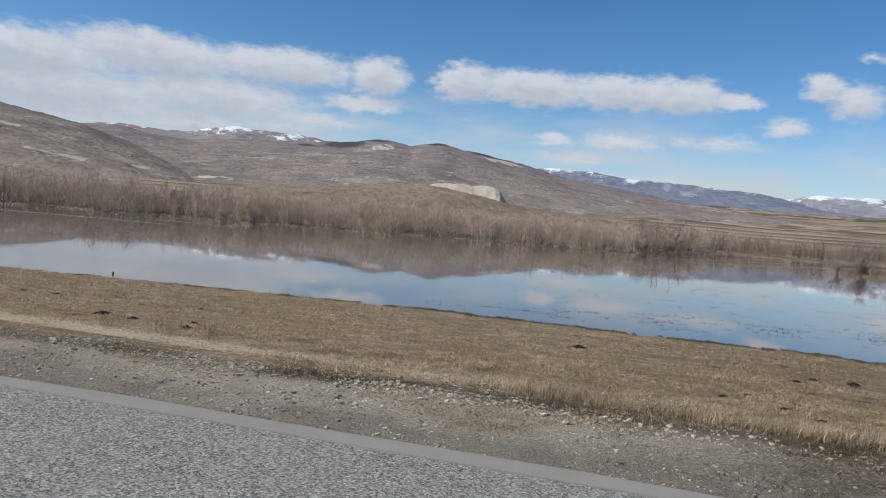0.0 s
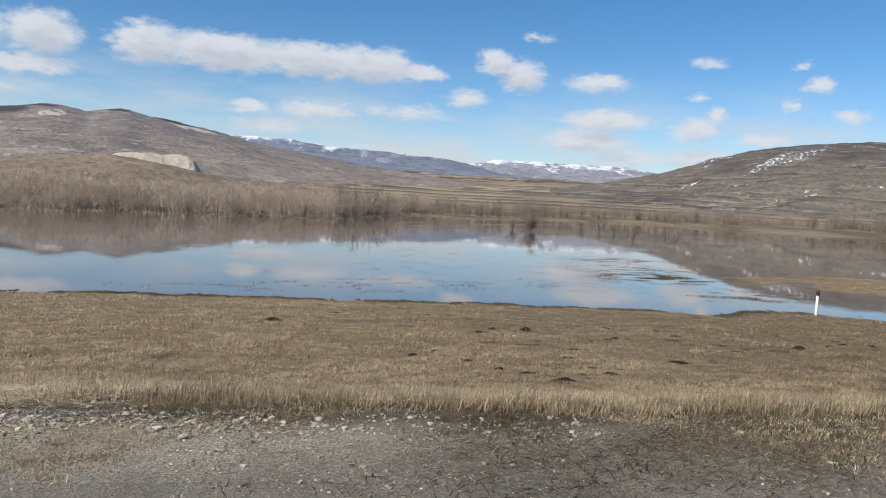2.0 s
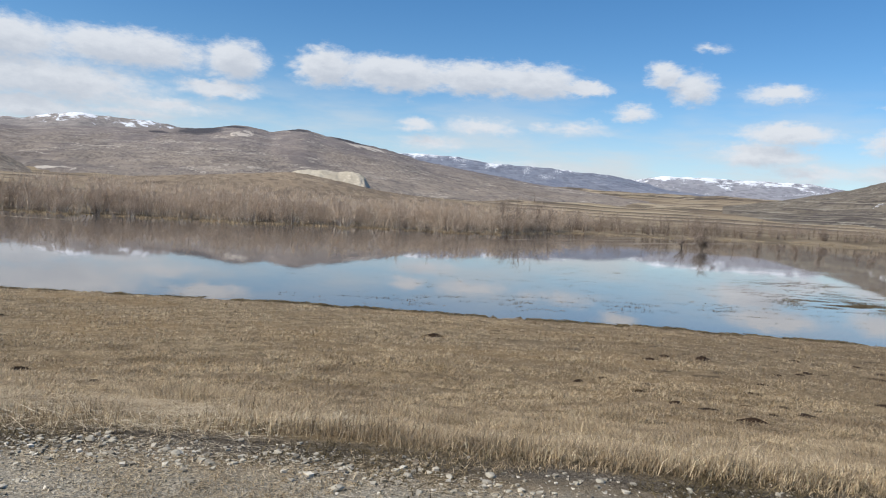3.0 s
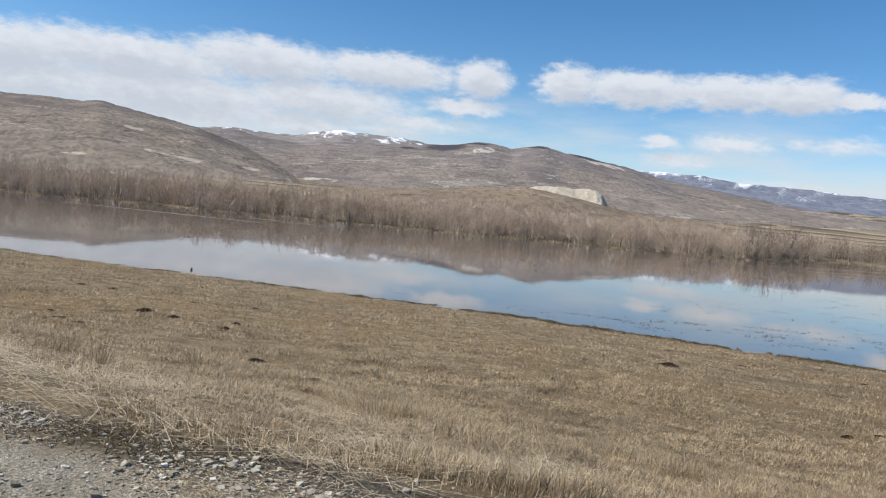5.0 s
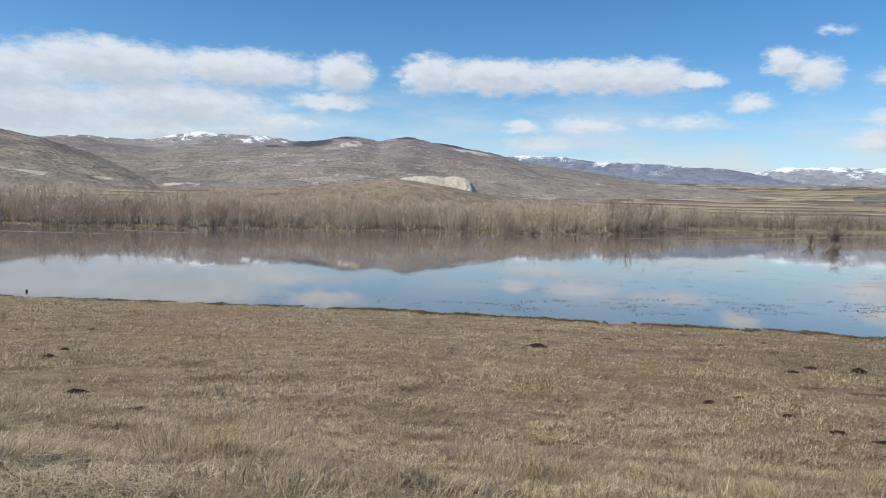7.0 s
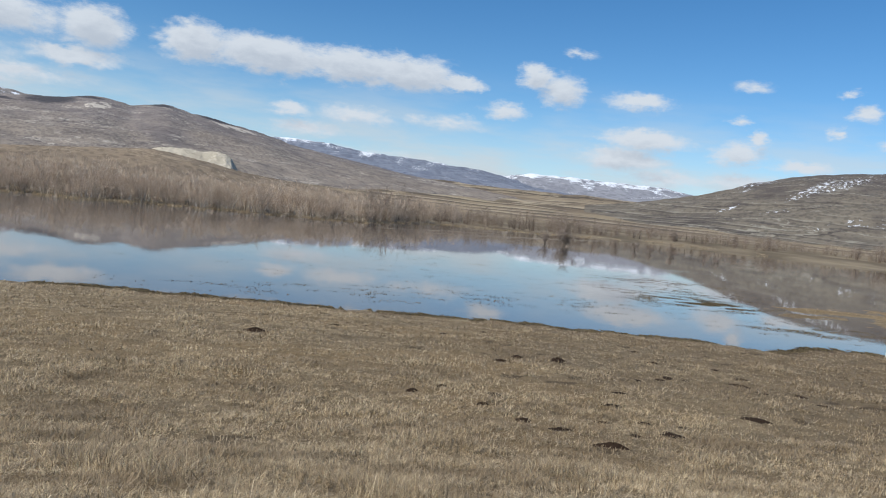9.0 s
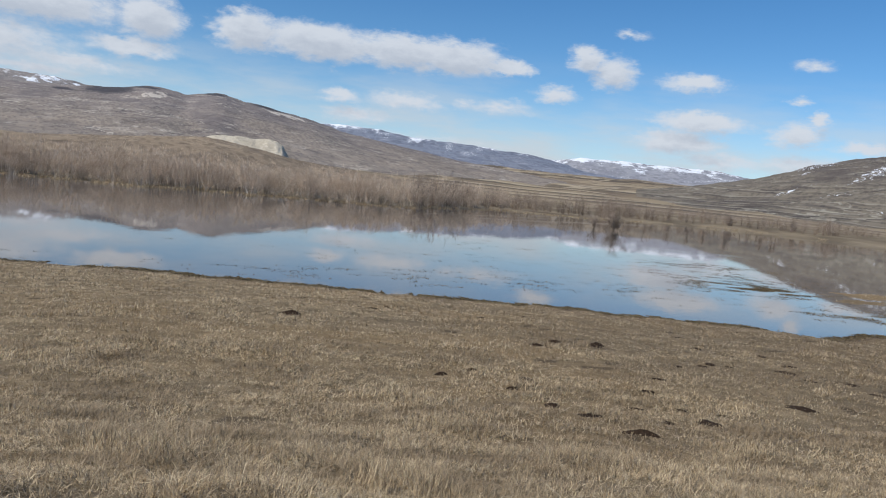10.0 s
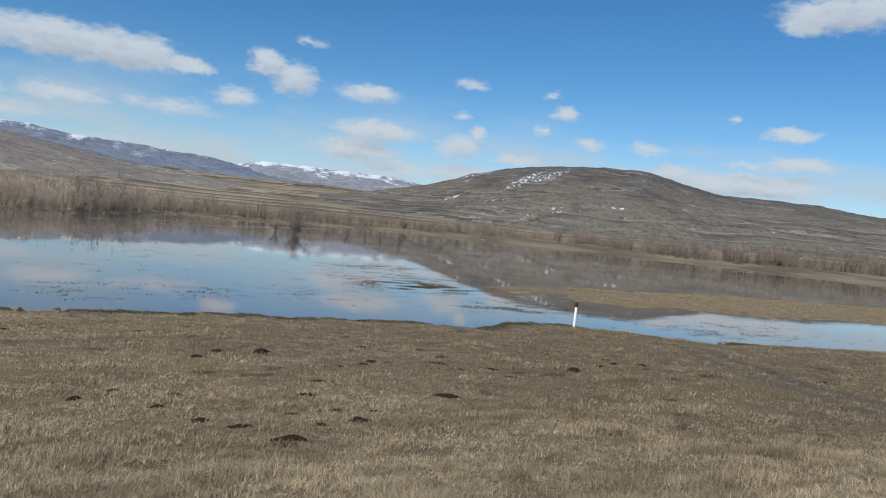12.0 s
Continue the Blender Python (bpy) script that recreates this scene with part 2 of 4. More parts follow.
def m_hill(low, high, dark, pale, snow_lo, snow_hi, snow_cut, streak=0.5, rise=0.3, bush=0.2, terraces=0.0, face=0.0):
    """face: the azimuth that the slope is seen along, so that scrub, scree and snow keep their true shape on it."""
    def build(n, b):
        p = n.position()
        hx, hy, z = n.split(p)
        ca, sa = math.cos(radians(face)), math.sin(radians(face))
        cross = n.math("SUBTRACT", n.math("MULTIPLY", hx, ca), n.math("MULTIPLY", hy, sa))
        along = n.math("ADD", n.math("MULTIPLY", hx, sa), n.math("MULTIPLY", hy, ca))
        pf = n.xyz(cross, n.math("ADD", n.math("MULTIPLY", z, 1.5), n.math("MULTIPLY", cross, 0.25)), n.math("MULTIPLY", along, 0.12))
        warp = n.scaled(n.noise(p, 0.008, 4, colour=True), 90, 90, 40)
        q = n.vec("ADD", p, warp)
        strata = n.noise(n.scaled(q, 1.0, 1.0, 1.3), 0.022, 7, 0.64)
        patch = n.noise(pf, 0.011, 7, 0.66)
        where = n.noise(p, 0.006, 4, 0.6)
        big = n.mix(n.step(n.math("ADD", z, n.math("MULTIPLY", n.math("SUBTRACT", patch, 0.5), 260)), 20.0, 130.0), low, high)
        c = n.mix(n.math("MULTIPLY", n.step(strata, 0.50, 0.34), 0.42), big, dark)
        c = n.mix(n.math("MULTIPLY", n.math("MULTIPLY", n.step(strata, 0.54, 0.70), 0.5), n.step(where, 0.38, 0.6)), c, pale)
        c = n.mix(n.math("MULTIPLY", n.step(patch, 0.50, 0.62), 0.45), c, dark)
        # paths and gully beds: thin broken pale and dark lines that follow the slope
        for seed, tint, wide, much in ((0.0, pale, 0.010, 0.85), (70.0, pale, 0.007, 0.7), (140.0, dark, 0.012, 0.7)):
            course = n.noise(n.vec("ADD", n.scaled(q, 0.55, 0.55, 2.6), (seed, seed, 0.0)), 0.0085, 5, 0.6)
            off = n.math("ABSOLUTE", n.math("SUBTRACT", course, 0.5))
            c = n.mix(n.math("MULTIPLY", n.math("MULTIPLY", n.step(off, wide, wide * 0.4), much), n.step(n.noise(p, 0.011, 3), 0.45, 0.58)), c, tint)
        dots = n.math("ADD", n.voronoi(pf, bush), n.math("MULTIPLY", n.math("SUBTRACT", patch, 0.5), 1.6))
        c = n.mix(n.math("MULTIPLY", n.step(dots, 0.42, 0.30), 0.3), c, tuple(0.6 * v for v in dark))
        edge = n.math("MULTIPLY", n.math("SUBTRACT", n.noise(pf, 0.05, 6, 0.75), 0.5), 3.6)
        c = n.mix(n.math("MULTIPLY", n.step(n.math("ADD", n.attr("pale"), edge), 0.6, 0.9), 0.85), c, tuple(min(0.6, 1.25 * v) for v in pale))
        c = n.mix(n.step(n.math("ADD", n.attr("wood"), n.math("MULTIPLY", edge, 0.5)), 0.35, 0.95), c, (0.075, 0.07, 0.075))
        # terrace banks: a pale edge, and the bank's shadow painted as a dark line
        if terraces:
            level = n.math("ADD", n.math("MULTIPLY", n.math("LOGARITHM", n.math("MAXIMUM", n.math("ADD", z, 10.0), 1.0), math.e), 5.2), n.math("MULTIPLY", n.noise(p, 0.004, 5, 0.55), 5.0))
            rung = n.math("FRACT", level)
            here = n.math("MULTIPLY", n.math("MULTIPLY", n.step(z, 75.0, 35.0), terraces), n.step(n.noise(p, 0.008, 4), 0.42, 0.56))
            c = n.mix(n.math("MULTIPLY", n.math("MULTIPLY", n.step(rung, 0.66, 0.8), n.step(rung, 0.98, 0.9)), here), c, dark)
            c = n.mix(n.math("MULTIPLY", n.step(rung, 0.2, 0.06), here), c, pale)
        s = n.noise(n.vec("ADD", n.scaled(pf, 1.0, streak * 1.6, 1.0), warp), 0.014, 8, 0.74)
        s = n.math("ADD", s, n.math("MULTIPLY", n.step(z, snow_lo, snow_hi), rise))
        snow = n.step(s, snow_cut, snow_cut + 0.05)
        ragged = n.math("ADD", n.attr("snow"), n.math("MULTIPLY", n.math("SUBTRACT", n.noise(pf, 0.2, 5, 0.7), 0.5), 6.5))
        snow = n.math("MAXIMUM", snow, n.math("MULTIPLY", n.step(ragged, 1.1, 1.7), n.step(n.attr("snow"), 0.02, 0.2)))
        c = n.mix(snow, c, (0.80, 0.82, 0.86))
        return c, n.math("ADD", n.noise(p, 0.05, 7, 0.65), n.math("MULTIPLY", n.noise(q, 0.012, 5, 0.6), 4.0)), 0.6, 5.0
    return build


def m_water(n, b):
    p = n.position()
    n.put(b.inputs["IOR"], 1.33)
    n.put(b.inputs["Specular IOR Level"], 0.5)
    n.put(b.inputs["Roughness"], n.math("ADD", 0.008, n.math("MULTIPLY", n.step(n.noise(n.scaled(p, 0.25, 1.2, 1), 0.05, 4), 0.5, 0.7), 0.04)))
    silt = n.mix(n.noise(n.scaled(p, 1, 1.6, 1), 0.03, 4), (0.118, 0.097, 0.080), (0.165, 0.136, 0.110))
    ripple = n.math("ADD", n.noise(n.scaled(p, 1, 1, 1), 1.6, 3), n.math("MULTIPLY", n.noise(p, 0.25, 3), 2.0))
    return silt, ripple, 0.012, 0.1


def m_asphalt(n, b):
    p = n.position()
    q = n.vec("ADD", p, n.scaled(n.noise(p, 40, 3, colour=True), 0.016, 0.016, 0.0))
    tone = n.split(n.voronoi(q, 88, out="Color"))[0]
    c = n.ramp(tone, (0.0, (0.055, 0.053, 0.046)), (0.25, (0.16, 0.157, 0.14)), (0.55, (0.262, 0.257, 0.23)), (0.85, (0.36, 0.353, 0.318)), (1.0, (0.50, 0.49, 0.445)))
    c = n.mix(n.math("MULTIPLY", n.step(n.noise(p, 48, 4, 0.7), 0.54, 0.64), 0.8), c, (0.075, 0.07, 0.062))
    c = n.mix(n.math("MULTIPLY", n.step(n.noise(p, 1.3, 5), 0.35, 0.75), 0.3), c, (0.27, 0.26, 0.235))
    return c, n.noise(p, 60, 4), 0.35, 0.006


def m_edge(n, b):
    p = n.position()
    c = n.mix(n.noise(p, 3, 5), (0.25, 0.237, 0.21), (0.32, 0.303, 0.268))
    c = n.mix(n.math("MULTIPLY", n.step(n.noise(p, 90, 3), 0.55, 0.7), 0.5), c, (0.2, 0.19, 0.17))
    return c, n.noise(p, 70, 4), 0.4, 0.006


def m_island(*stops, glow=0.0, blot=(0.16, 0.12, 0.07), dull=0.0, tufts=0.0, stand=0.0):
    """Colours that vary from one separate blade, twig or pebble to the next; glow: the share of light that passes through;
    dull: how far the meadow's grass turns greyer towards the spit."""
    def build(n, b):
        c = n.ramp(n.add("ShaderNodeNewGeometry").outputs["Random Per Island"], *stops)
        p = n.position()
        c = n.mix(n.math("MULTIPLY", n.step(n.noise(n.scaled(p, 0.6, 1.3, 1.0), 0.7, 6, 0.68), 0.47, 0.60), 0.75), c, blot)
        c = n.mix(n.math("MULTIPLY", n.step(n.noise(p, 6, 5, 0.7), 0.50, 0.60), tufts), c, tuple(0.45 * v for v in blot))
        if dull:
            c = n.mix(n.math("MULTIPLY", n.math("MULTIPLY", n.step(n.split(p)[0], 58.0, 46.0), n.step(n.math("ADD", n.split(p)[0], n.math("MULTIPLY", n.math("SUBTRACT", n.noise(n.scaled(p, 0.6, 1.4, 1.0), 0.3, 6, 0.66), 0.5), 70)), 0.0, 24.0)), dull), c, (0.185, 0.13, 0.077))
        if stand:  # one stand of bushes darker than the next
            c = n.mix(n.math("MULTIPLY", n.step(n.noise(n.scaled(p, 1, 1, 0.2), 0.16, 4, 0.6), 0.46, 0.62), stand), c, tuple(0.42 * v for v in blot))
        if glow:
            t = n.add("ShaderNodeBsdfTranslucent")
            n.put(t.inputs["Color"], c)
            m = n.add("ShaderNodeMixShader")
            out = [q for q in n.tree.nodes if q.type == "OUTPUT_MATERIAL"][0]
            n.put(m.inputs[0], glow), n.put(m.inputs[1], b.outputs[0]), n.put(m.inputs[2], t.outputs[0]), n.put(out.inputs[0], m.outputs[0])
        return c, None, 0, 0
    return build


def m_object(a, c_b, scale=8.0, bump=0.02):
    def build(n, b):
        p = n.position()
        r = n.add("ShaderNodeObjectInfo").outputs["Random"]
        c = n.mix(n.noise(p, scale, 6, 0.65), a, c_b)
        c = n.mix(n.math("MULTIPLY", r, 0.35), c, tuple(0.6 * v for v in a))
        return c, n.noise(p, scale * 3, 5, 0.7), 0.8, bump
    return build


GROUND = material("dry_meadow", m_ground)
WATER = material("silty_water", m_water)
ASPHALT = material("chip_seal", m_asphalt, 0.85)
EDGE = material("road_edge_fines", m_edge)
GRASS = material("dry_grass", m_island((0.0, (0.15, 0.108, 0.064)), (0.3, (0.43, 0.32, 0.19)), (0.65, (0.65, 0.505, 0.315)), (0.92, (0.80, 0.655, 0.45)), (1.0, (0.30, 0.26, 0.13)), glow=0.25, blot=(0.29, 0.215, 0.13), dull=0.42, tufts=0.65), 0.6, 0.4)
LODGED = material("pale_straw", m_island((0.0, (0.42, 0.33, 0.205)), (0.5, (0.60, 0.49, 0.325)), (1.0, (0.80, 0.68, 0.49)), glow=0.15, blot=(0.50, 0.385, 0.235)), 0.55, 0.4)
GRAVEL = material("pale_gravel", m_island((0.0, (0.17, 0.15, 0.12)), (0.4, (0.37, 0.33, 0.26)), (0.8, (0.54, 0.485, 0.39)), (1.0, (0.72, 0.66, 0.56))), 0.85)
STONE = material("limestone", m_object((0.50, 0.455, 0.375), (0.36, 0.32, 0.25), 14, 0.01))
SOIL = material("fresh_soil", m_object((0.028, 0.018, 0.012), (0.065, 0.042, 0.028), 16, 0.04))
BARK = material("willow_bark", m_island((0.0, (0.20, 0.165, 0.135)), (0.5, (0.50, 0.43, 0.355)), (1.0, (0.76, 0.68, 0.58)), blot=(0.24, 0.18, 0.135), stand=0.35), 0.85)
TWIG = material("willow_twig", m_island((0.0, (0.32, 0.235, 0.175)), (0.5, (0.56, 0.44, 0.335)), (1.0, (0.76, 0.64, 0.51)), blot=(0.53, 0.40, 0.295), stand=0.3), 0.8)
TWIG_DARK = material("wet_willow_twig", m_island((0.0, (0.10, 0.074, 0.058)), (0.5, (0.21, 0.165, 0.13)), (1.0, (0.36, 0.29, 0.225)), blot=(0.15, 0.105, 0.075)), 0.8)
TWIG_FAR = material("far_willow_twig", m_island((0.0, (0.18, 0.14, 0.115)), (0.5, (0.33, 0.27, 0.22)), (1.0, (0.50, 0.42, 0.345)), blot=(0.24, 0.18, 0.14), stand=0.75), 0.8)
REED = material("drowned_grass", m_island((0.0, (0.03, 0.023, 0.014)), (0.6, (0.09, 0.068, 0.036)), (1.0, (0.22, 0.17, 0.09))), 0.8)
MUD = material("pale_silt", m_object((0.30, 0.255, 0.20), (0.21, 0.17, 0.13), 0.5, 0.02))
CLIFF = material("eroded_marl", m_hill((0.50, 0.44, 0.345), (0.50, 0.44, 0.345), (0.36, 0.31, 0.24), (0.56, 0.495, 0.395), 900, 1000, 0.95, bush=0.02))
HILL_LEFT = material("scrub_hill_left", m_hill((0.28, 0.232, 0.18), (0.21, 0.178, 0.155), (0.11, 0.09, 0.083), (0.42, 0.36, 0.29), 900, 1000, 0.97, face=-28.0))
HILL_SPUR = material("scrub_spur", m_hill((0.26, 0.20, 0.14), (0.26, 0.20, 0.14), (0.13, 0.098, 0.075), (0.36, 0.285, 0.20), 900, 1000, 0.97, face=-4.0))
HILL_MAIN = material("scrub_hill_main", m_hill((0.27, 0.228, 0.19), (0.235, 0.203, 0.188), (0.115, 0.098, 0.098), (0.46, 0.41, 0.35), 160, 500, 0.86, face=-4.0))
SNOW_PEAK = material("snowy_ridge", m_hill((0.29, 0.255, 0.23), (0.29, 0.26, 0.24), (0.13, 0.12, 0.12), (0.42, 0.37, 0.33), 140, 236, 0.69, rise=0.21, face=-15.0))
HILL_RIGHT = material("scrub_hill_right", m_hill((0.20, 0.17, 0.132), (0.128, 0.108, 0.096), (0.06, 0.05, 0.048), (0.34, 0.31, 0.25), 900, 1000, 0.765, 1.6, terraces=0.5, face=52.0))
# distance haze is put into both far ranges' rock colours as a cool tint
FAR_BLUE = material("far_hazed_rock", m_hill((0.23, 0.235, 0.265), (0.21, 0.23, 0.28), (0.115, 0.13, 0.18), (0.36, 0.36, 0.40), 120, 300, 0.70, 0.4, bush=0.03, face=15.0))
FAR_PALE = material("far_hazed_snowy_rock", m_hill((0.28, 0.265, 0.27), (0.31, 0.31, 0.335), (0.16, 0.16, 0.19), (0.44, 0.425, 0.425), 60, 300, 0.69, bush=0.03, face=32.0))

# ---------------------------------------------------------------- shape of the land
EYE_Z, WATER_Z = 1.2, -4.29
EDGE_Y, EDGE_SLOPE = 4.60, -0.249  # the road's edge: y = EDGE_Y + EDGE_SLOPE * x
LEN = math.hypot(1, EDGE_SLOPE)


def road_axes(x, y):
    """Metres along the road's edge, and out from it towards the lake."""
    return (x + EDGE_SLOPE * (y - EDGE_Y)) / LEN, (y - EDGE_Y - EDGE_SLOPE * x) / LEN


def from_road(u, s):
    return (u - EDGE_SLOPE * s) / LEN, EDGE_Y + (s + EDGE_SLOPE * u) / LEN


def wave(x, y, scale, seed=0.0):
    """Cheap smooth noise, -1 to 1, on arrays."""
    v = 0
    for k in range(5):
        a = seed * 1.7 + k * 2.399
        f = scale * (1 + 0.31 * k)
        v = v + np.sin(f * (x * math.cos(a) + y * math.sin(a)) + seed * 3.1 + k * 1.3 + 1.2 * np.sin(f * 0.7 * (y * math.cos(a) - x * math.sin(a)) + k))
    return v / 3.2


FOOT = (1.45, 1.50, 1.68, 1.80, 1.62)
SHORE = ((-400, 31), (-37, 31.8), (-23, 34.4), (-10, 36.4), (-4, 36.7), (4, 36.8), (10, 37.4), (15, 36.9), (20, 36.9), (23.4, 35.1), (28, 38.2), (31.4, 38.0), (32.4, 35.0), (33.5, 31.2), (40, 32.6), (51, 30.2), (80, 27), (400, 20))
FAR_SHORE = ((-180, 170), (-45, 165), (-36, 160), (-20, 150), (-4, 151), (5, 158), (9, 163), (15, 170), (18, 205), (22, 243), (27, 250), (31, 287), (37, 345), (50, 340), (62, 350), (75, 430), (180, 430))
RISE = ((0, -4.6), (165, -4.1), (300, -3.7), (450, -1.5), (700, 8), (1000, 18), (1500, 36), (2500, 86), (5200, 165))


def foot_at(u):
    """How far from the road's edge the sod of the bank begins."""
    return np.interp(u, (-6, -2, 0, 1.0, 3.0), FOOT)


def bare_at(x, y):
    """Where the sward is thin and dark soil shows: 0 to 1, more of it towards the spit."""
    v = 0.8 * wave(x * 0.7, y, 1.2, 11.0) + 0.9 * wave(x * 0.7, y, 3.1, 12.0) - 1.22 + 0.35 * np.clip((x - 4) / 22, 0, 1)
    return np.clip(v * 3.0, 0, 1)


def rut_at(x, y):
    """The two bare wheel ruts of a track that runs down to the water: 0 to 1."""
    track = np.interp(y, (5, 11.4, 14.5, 19.6, 24), (24.5, 24.6, 26.6, 30.9, 36))
    rut = np.minimum(abs(x - track - 0.75), abs(x - track + 0.75) + 0.1)
    return np.clip(1.5 - rut / 0.42, 0, 1) * (y > 2) * (y < 22) * (x > 15)


def shore_at(u):
    return np.interp(u, *zip(*SHORE)) + 0.35 * wave(u, 0 * u, 1.1, 2.0) + 0.2 * wave(u, 0 * u, 3.7, 5.0)


def land(x, y):
    """Height of the ground."""
    x, y = np.asarray(x, float), np.asarray(y, float)
    u, s = road_axes(x, y)
    sh = shore_at(u)
    near = np.interp(s, (-60, -30, -9, -7.5, -0.02, 0.02, 0.9, 1.7, 3.0, 6.7, 10.5, 12.5, 14, 16, 19, 23), (-2.0, -1.5, -1.0, -0.08, -0.08, -0.03, 0.03, 0.0, -0.32, -1.40, -2.2, -2.42, -2.57, -2.65, -2.80, -3.08))
    t = (s - 23) / (sh - 23)
    bank = np.interp(t, (0, 0.6, 0.8, 0.88, 0.94, 1.0, 1.12, 1.6), (-3.06, -3.72, -4.02, -4.14, -4.22, WATER_Z - 0.015, WATER_Z - 0.13, WATER_Z - 0.7))
    z = np.where(s < 23, near, bank) - 0.17 * np.clip((-u - 3) / 9, 0, 1) * np.clip((s - 8) / 4, 0, 1) * np.clip((sh - 3 - s) / 6, 0, 1)
    tuss = 0.022 * wave(x, y, 2.9, 1.0) + 0.03 * wave(x, y, 0.55, 4.0)
    z = z + tuss * np.clip((s - 1.8) / 3, 0, 1) * np.clip(sh - s, 0.15, 1)
    r, a = np.hypot(x, y), np.degrees(np.arctan2(x, y))
    # the grassy flat that stands just out of the flood
    gx, gy = (x - 92) * 0.970 + (y - 40.5) * -0.243, (x - 92) * 0.243 + (y - 40.5) * 0.970
    flat = 1.12 - np.hypot(gx / 36, gy / 9.5) + 0.22 * wave(gx * 0.4, gy, 0.8, 3.0) + 0.10 * wave(gx * 0.5, gy, 2.3, 8.0)
    z = np.maximum(z, WATER_Z + np.clip(flat, -1.0, 0.4) * 0.34)
    rf = np.interp(a, *zip(*FAR_SHORE)) + 5 * wave(a, 0 * a, 0.7, 1.0) + 2.0 * wave(a, 0 * a, 2.6, 3.0)
    out = np.clip((r - rf) / 8 + 0.5, 0, 1)
    rise = np.interp(r, *zip(*RISE)) + np.clip((r - 350) / 500, 0, 1) * (5 * wave(x, y, 0.012, 2.0) + 2 * wave(x, y, 0.03, 6.0))
    # low benches on the valley's fields
    k = np.clip((r - 420) / 300, 0, 1) * 1.2
    rise = rise + k * wave(r * 0.02, a * 0.06, 9.0, 3.0)
    far_side = s > 41
    return np.where(far_side & (out > 0), z * (1 - out) + rise * out, z)


def land1(x, y):
    return float(land(np.array([x]), np.array([y]))[0])


def mesh_of(name, verts, faces, mat, smooth=False):
    me = bpy.data.meshes.new(name)
    verts, faces = np.asarray(verts, np.float32), np.asarray(faces, np.int32)
    n = faces.shape[1]
    me.vertices.add(len(verts)), me.loops.add(faces.size), me.polygons.add(len(faces))
    me.vertices.foreach_set("co", verts.ravel())
    me.loops.foreach_set("vertex_index", faces.ravel())
    me.polygons.foreach_set("loop_start", np.arange(len(faces), dtype=np.int32) * n)
    me.polygons.foreach_set("use_smooth", np.full(len(faces), bool(smooth)))
    me.materials.append(mat)
    me.update(calc_edges=True)
    return me


def grid_faces(nu, nv):
    i = np.arange(nu * nv).reshape(nu, nv)
    return np.stack([i[:-1, :-1], i[1:, :-1], i[1:, 1:], i[:-1, 1:]], -1).reshape(-1, 4)


def spread(lo, hi, step, end_lo, end_hi, grow=1.16):
    mid = list(np.arange(lo, hi, step))
    v, d = hi, step
    while v < end_hi:
        mid.append(v)
        d *= grow
        v += d
    mid.append(end_hi)
    v, d = lo, step
    while v > end_lo:
        d *= grow
        v -= d
        mid.insert(0, max(v, end_lo))
    return np.array(sorted(set(mid)))


def build_ground():
    us = np.unique(np.concatenate([spread(-42, 122, 0.6, -4900, 4900, 1.12), np.arange(-8, 14, 0.2)]))
    ss = np.unique(np.concatenate([spread(-9.4, 62, 0.42, -4900, 4900, 1.08), np.arange(-0.1, 3.0, 0.09)]))
    u, s = np.meshgrid(us, ss, indexing="ij")
    x, y = from_road(u, s)
    z = land(x, y)
    me = mesh_of("ground", np.stack([x, y, z], -1).reshape(-1, 3), grid_faces(len(us), len(ss)), GROUND, True)
    sh = shore_at(u)
    jag = 0.18 * wave(x, y, 2.0, 7.0)
    gravel = np.clip((foot_at(u) - 0.35 + jag - s) / 0.4, 0, 1)
    soil = np.clip(rut_at(x, y) * (0.9 + 0.8 * jag), 0, 1)
    soil = np.maximum(soil, np.clip(1.25 - abs(s - foot_at(u) + 0.24 - 0.5 * jag) / 0.26, 0, 1))
    soil = np.maximum(soil, np.clip((u - 1.4) / 1.8, 0, 1) * np.clip((2.0 - s) / 0.3, 0, 1) * (s > 0.1) * np.clip(0.55 + 2.6 * jag, 0, 1))
    soil = np.maximum(soil, np.clip(1.2 - abs(s - 0.06) / 0.16, 0, 1) * 0.7)
    band = np.clip(0.38 + 0.35 * (u - 0.6) / 1.8, 0.3, 0.75) * np.clip((0.5 + 0.22 * np.clip(u, 0, 3) + 0.7 * jag - s) / 0.35, 0, 1) * (s > 0)
    band = np.maximum(band, 0.62 * np.clip((0.62 + jag - s) / 0.25, 0, 1) * (s > 0))
    soil = np.maximum(soil, band * (0.82 + 0.9 * jag))
    bare = bare_at(x, y) * np.clip((s - 3) / 2, 0, 1) * (s < sh)
    mud = np.clip(1 - (z - WATER_Z - 0.07 - 0.35 * jag) / 0.08, 0, 1) * (s > 20) * (s < 44)
    far = np.clip((np.hypot(x, y) - 110) / 60, 0, 1)
    for name, v in (("gravel", gravel), ("soil", soil), ("mud", mud), ("far", far), ("bare", bare)):
        me.attributes.new(name, "FLOAT", "POINT").data.foreach_set("value", v.ravel().astype(np.float32))
    return tagged(new("ground", me), "dry straw-coloured meadow sloping down to a flooded lake", "ground", kind="structure")


build_ground()

wr = np.array((0, 20, 40, 70, 110, 160, 230, 330, 520), float)
wa = np.radians(np.linspace(-100, 110, 90))
WX, WY = np.outer(wr, np.sin(wa)) + 0.0, np.outer(wr, np.cos(wa)) + 22.0
tagged(new("water", mesh_of("water", np.stack([WX, WY, 0 * WX + WATER_Z], -1).reshape(-1, 3), grid_faces(len(wr), len(wa))[:, ::-1], WATER)),
       "still silty flood water reflecting sky and hills", "water", kind="structure")

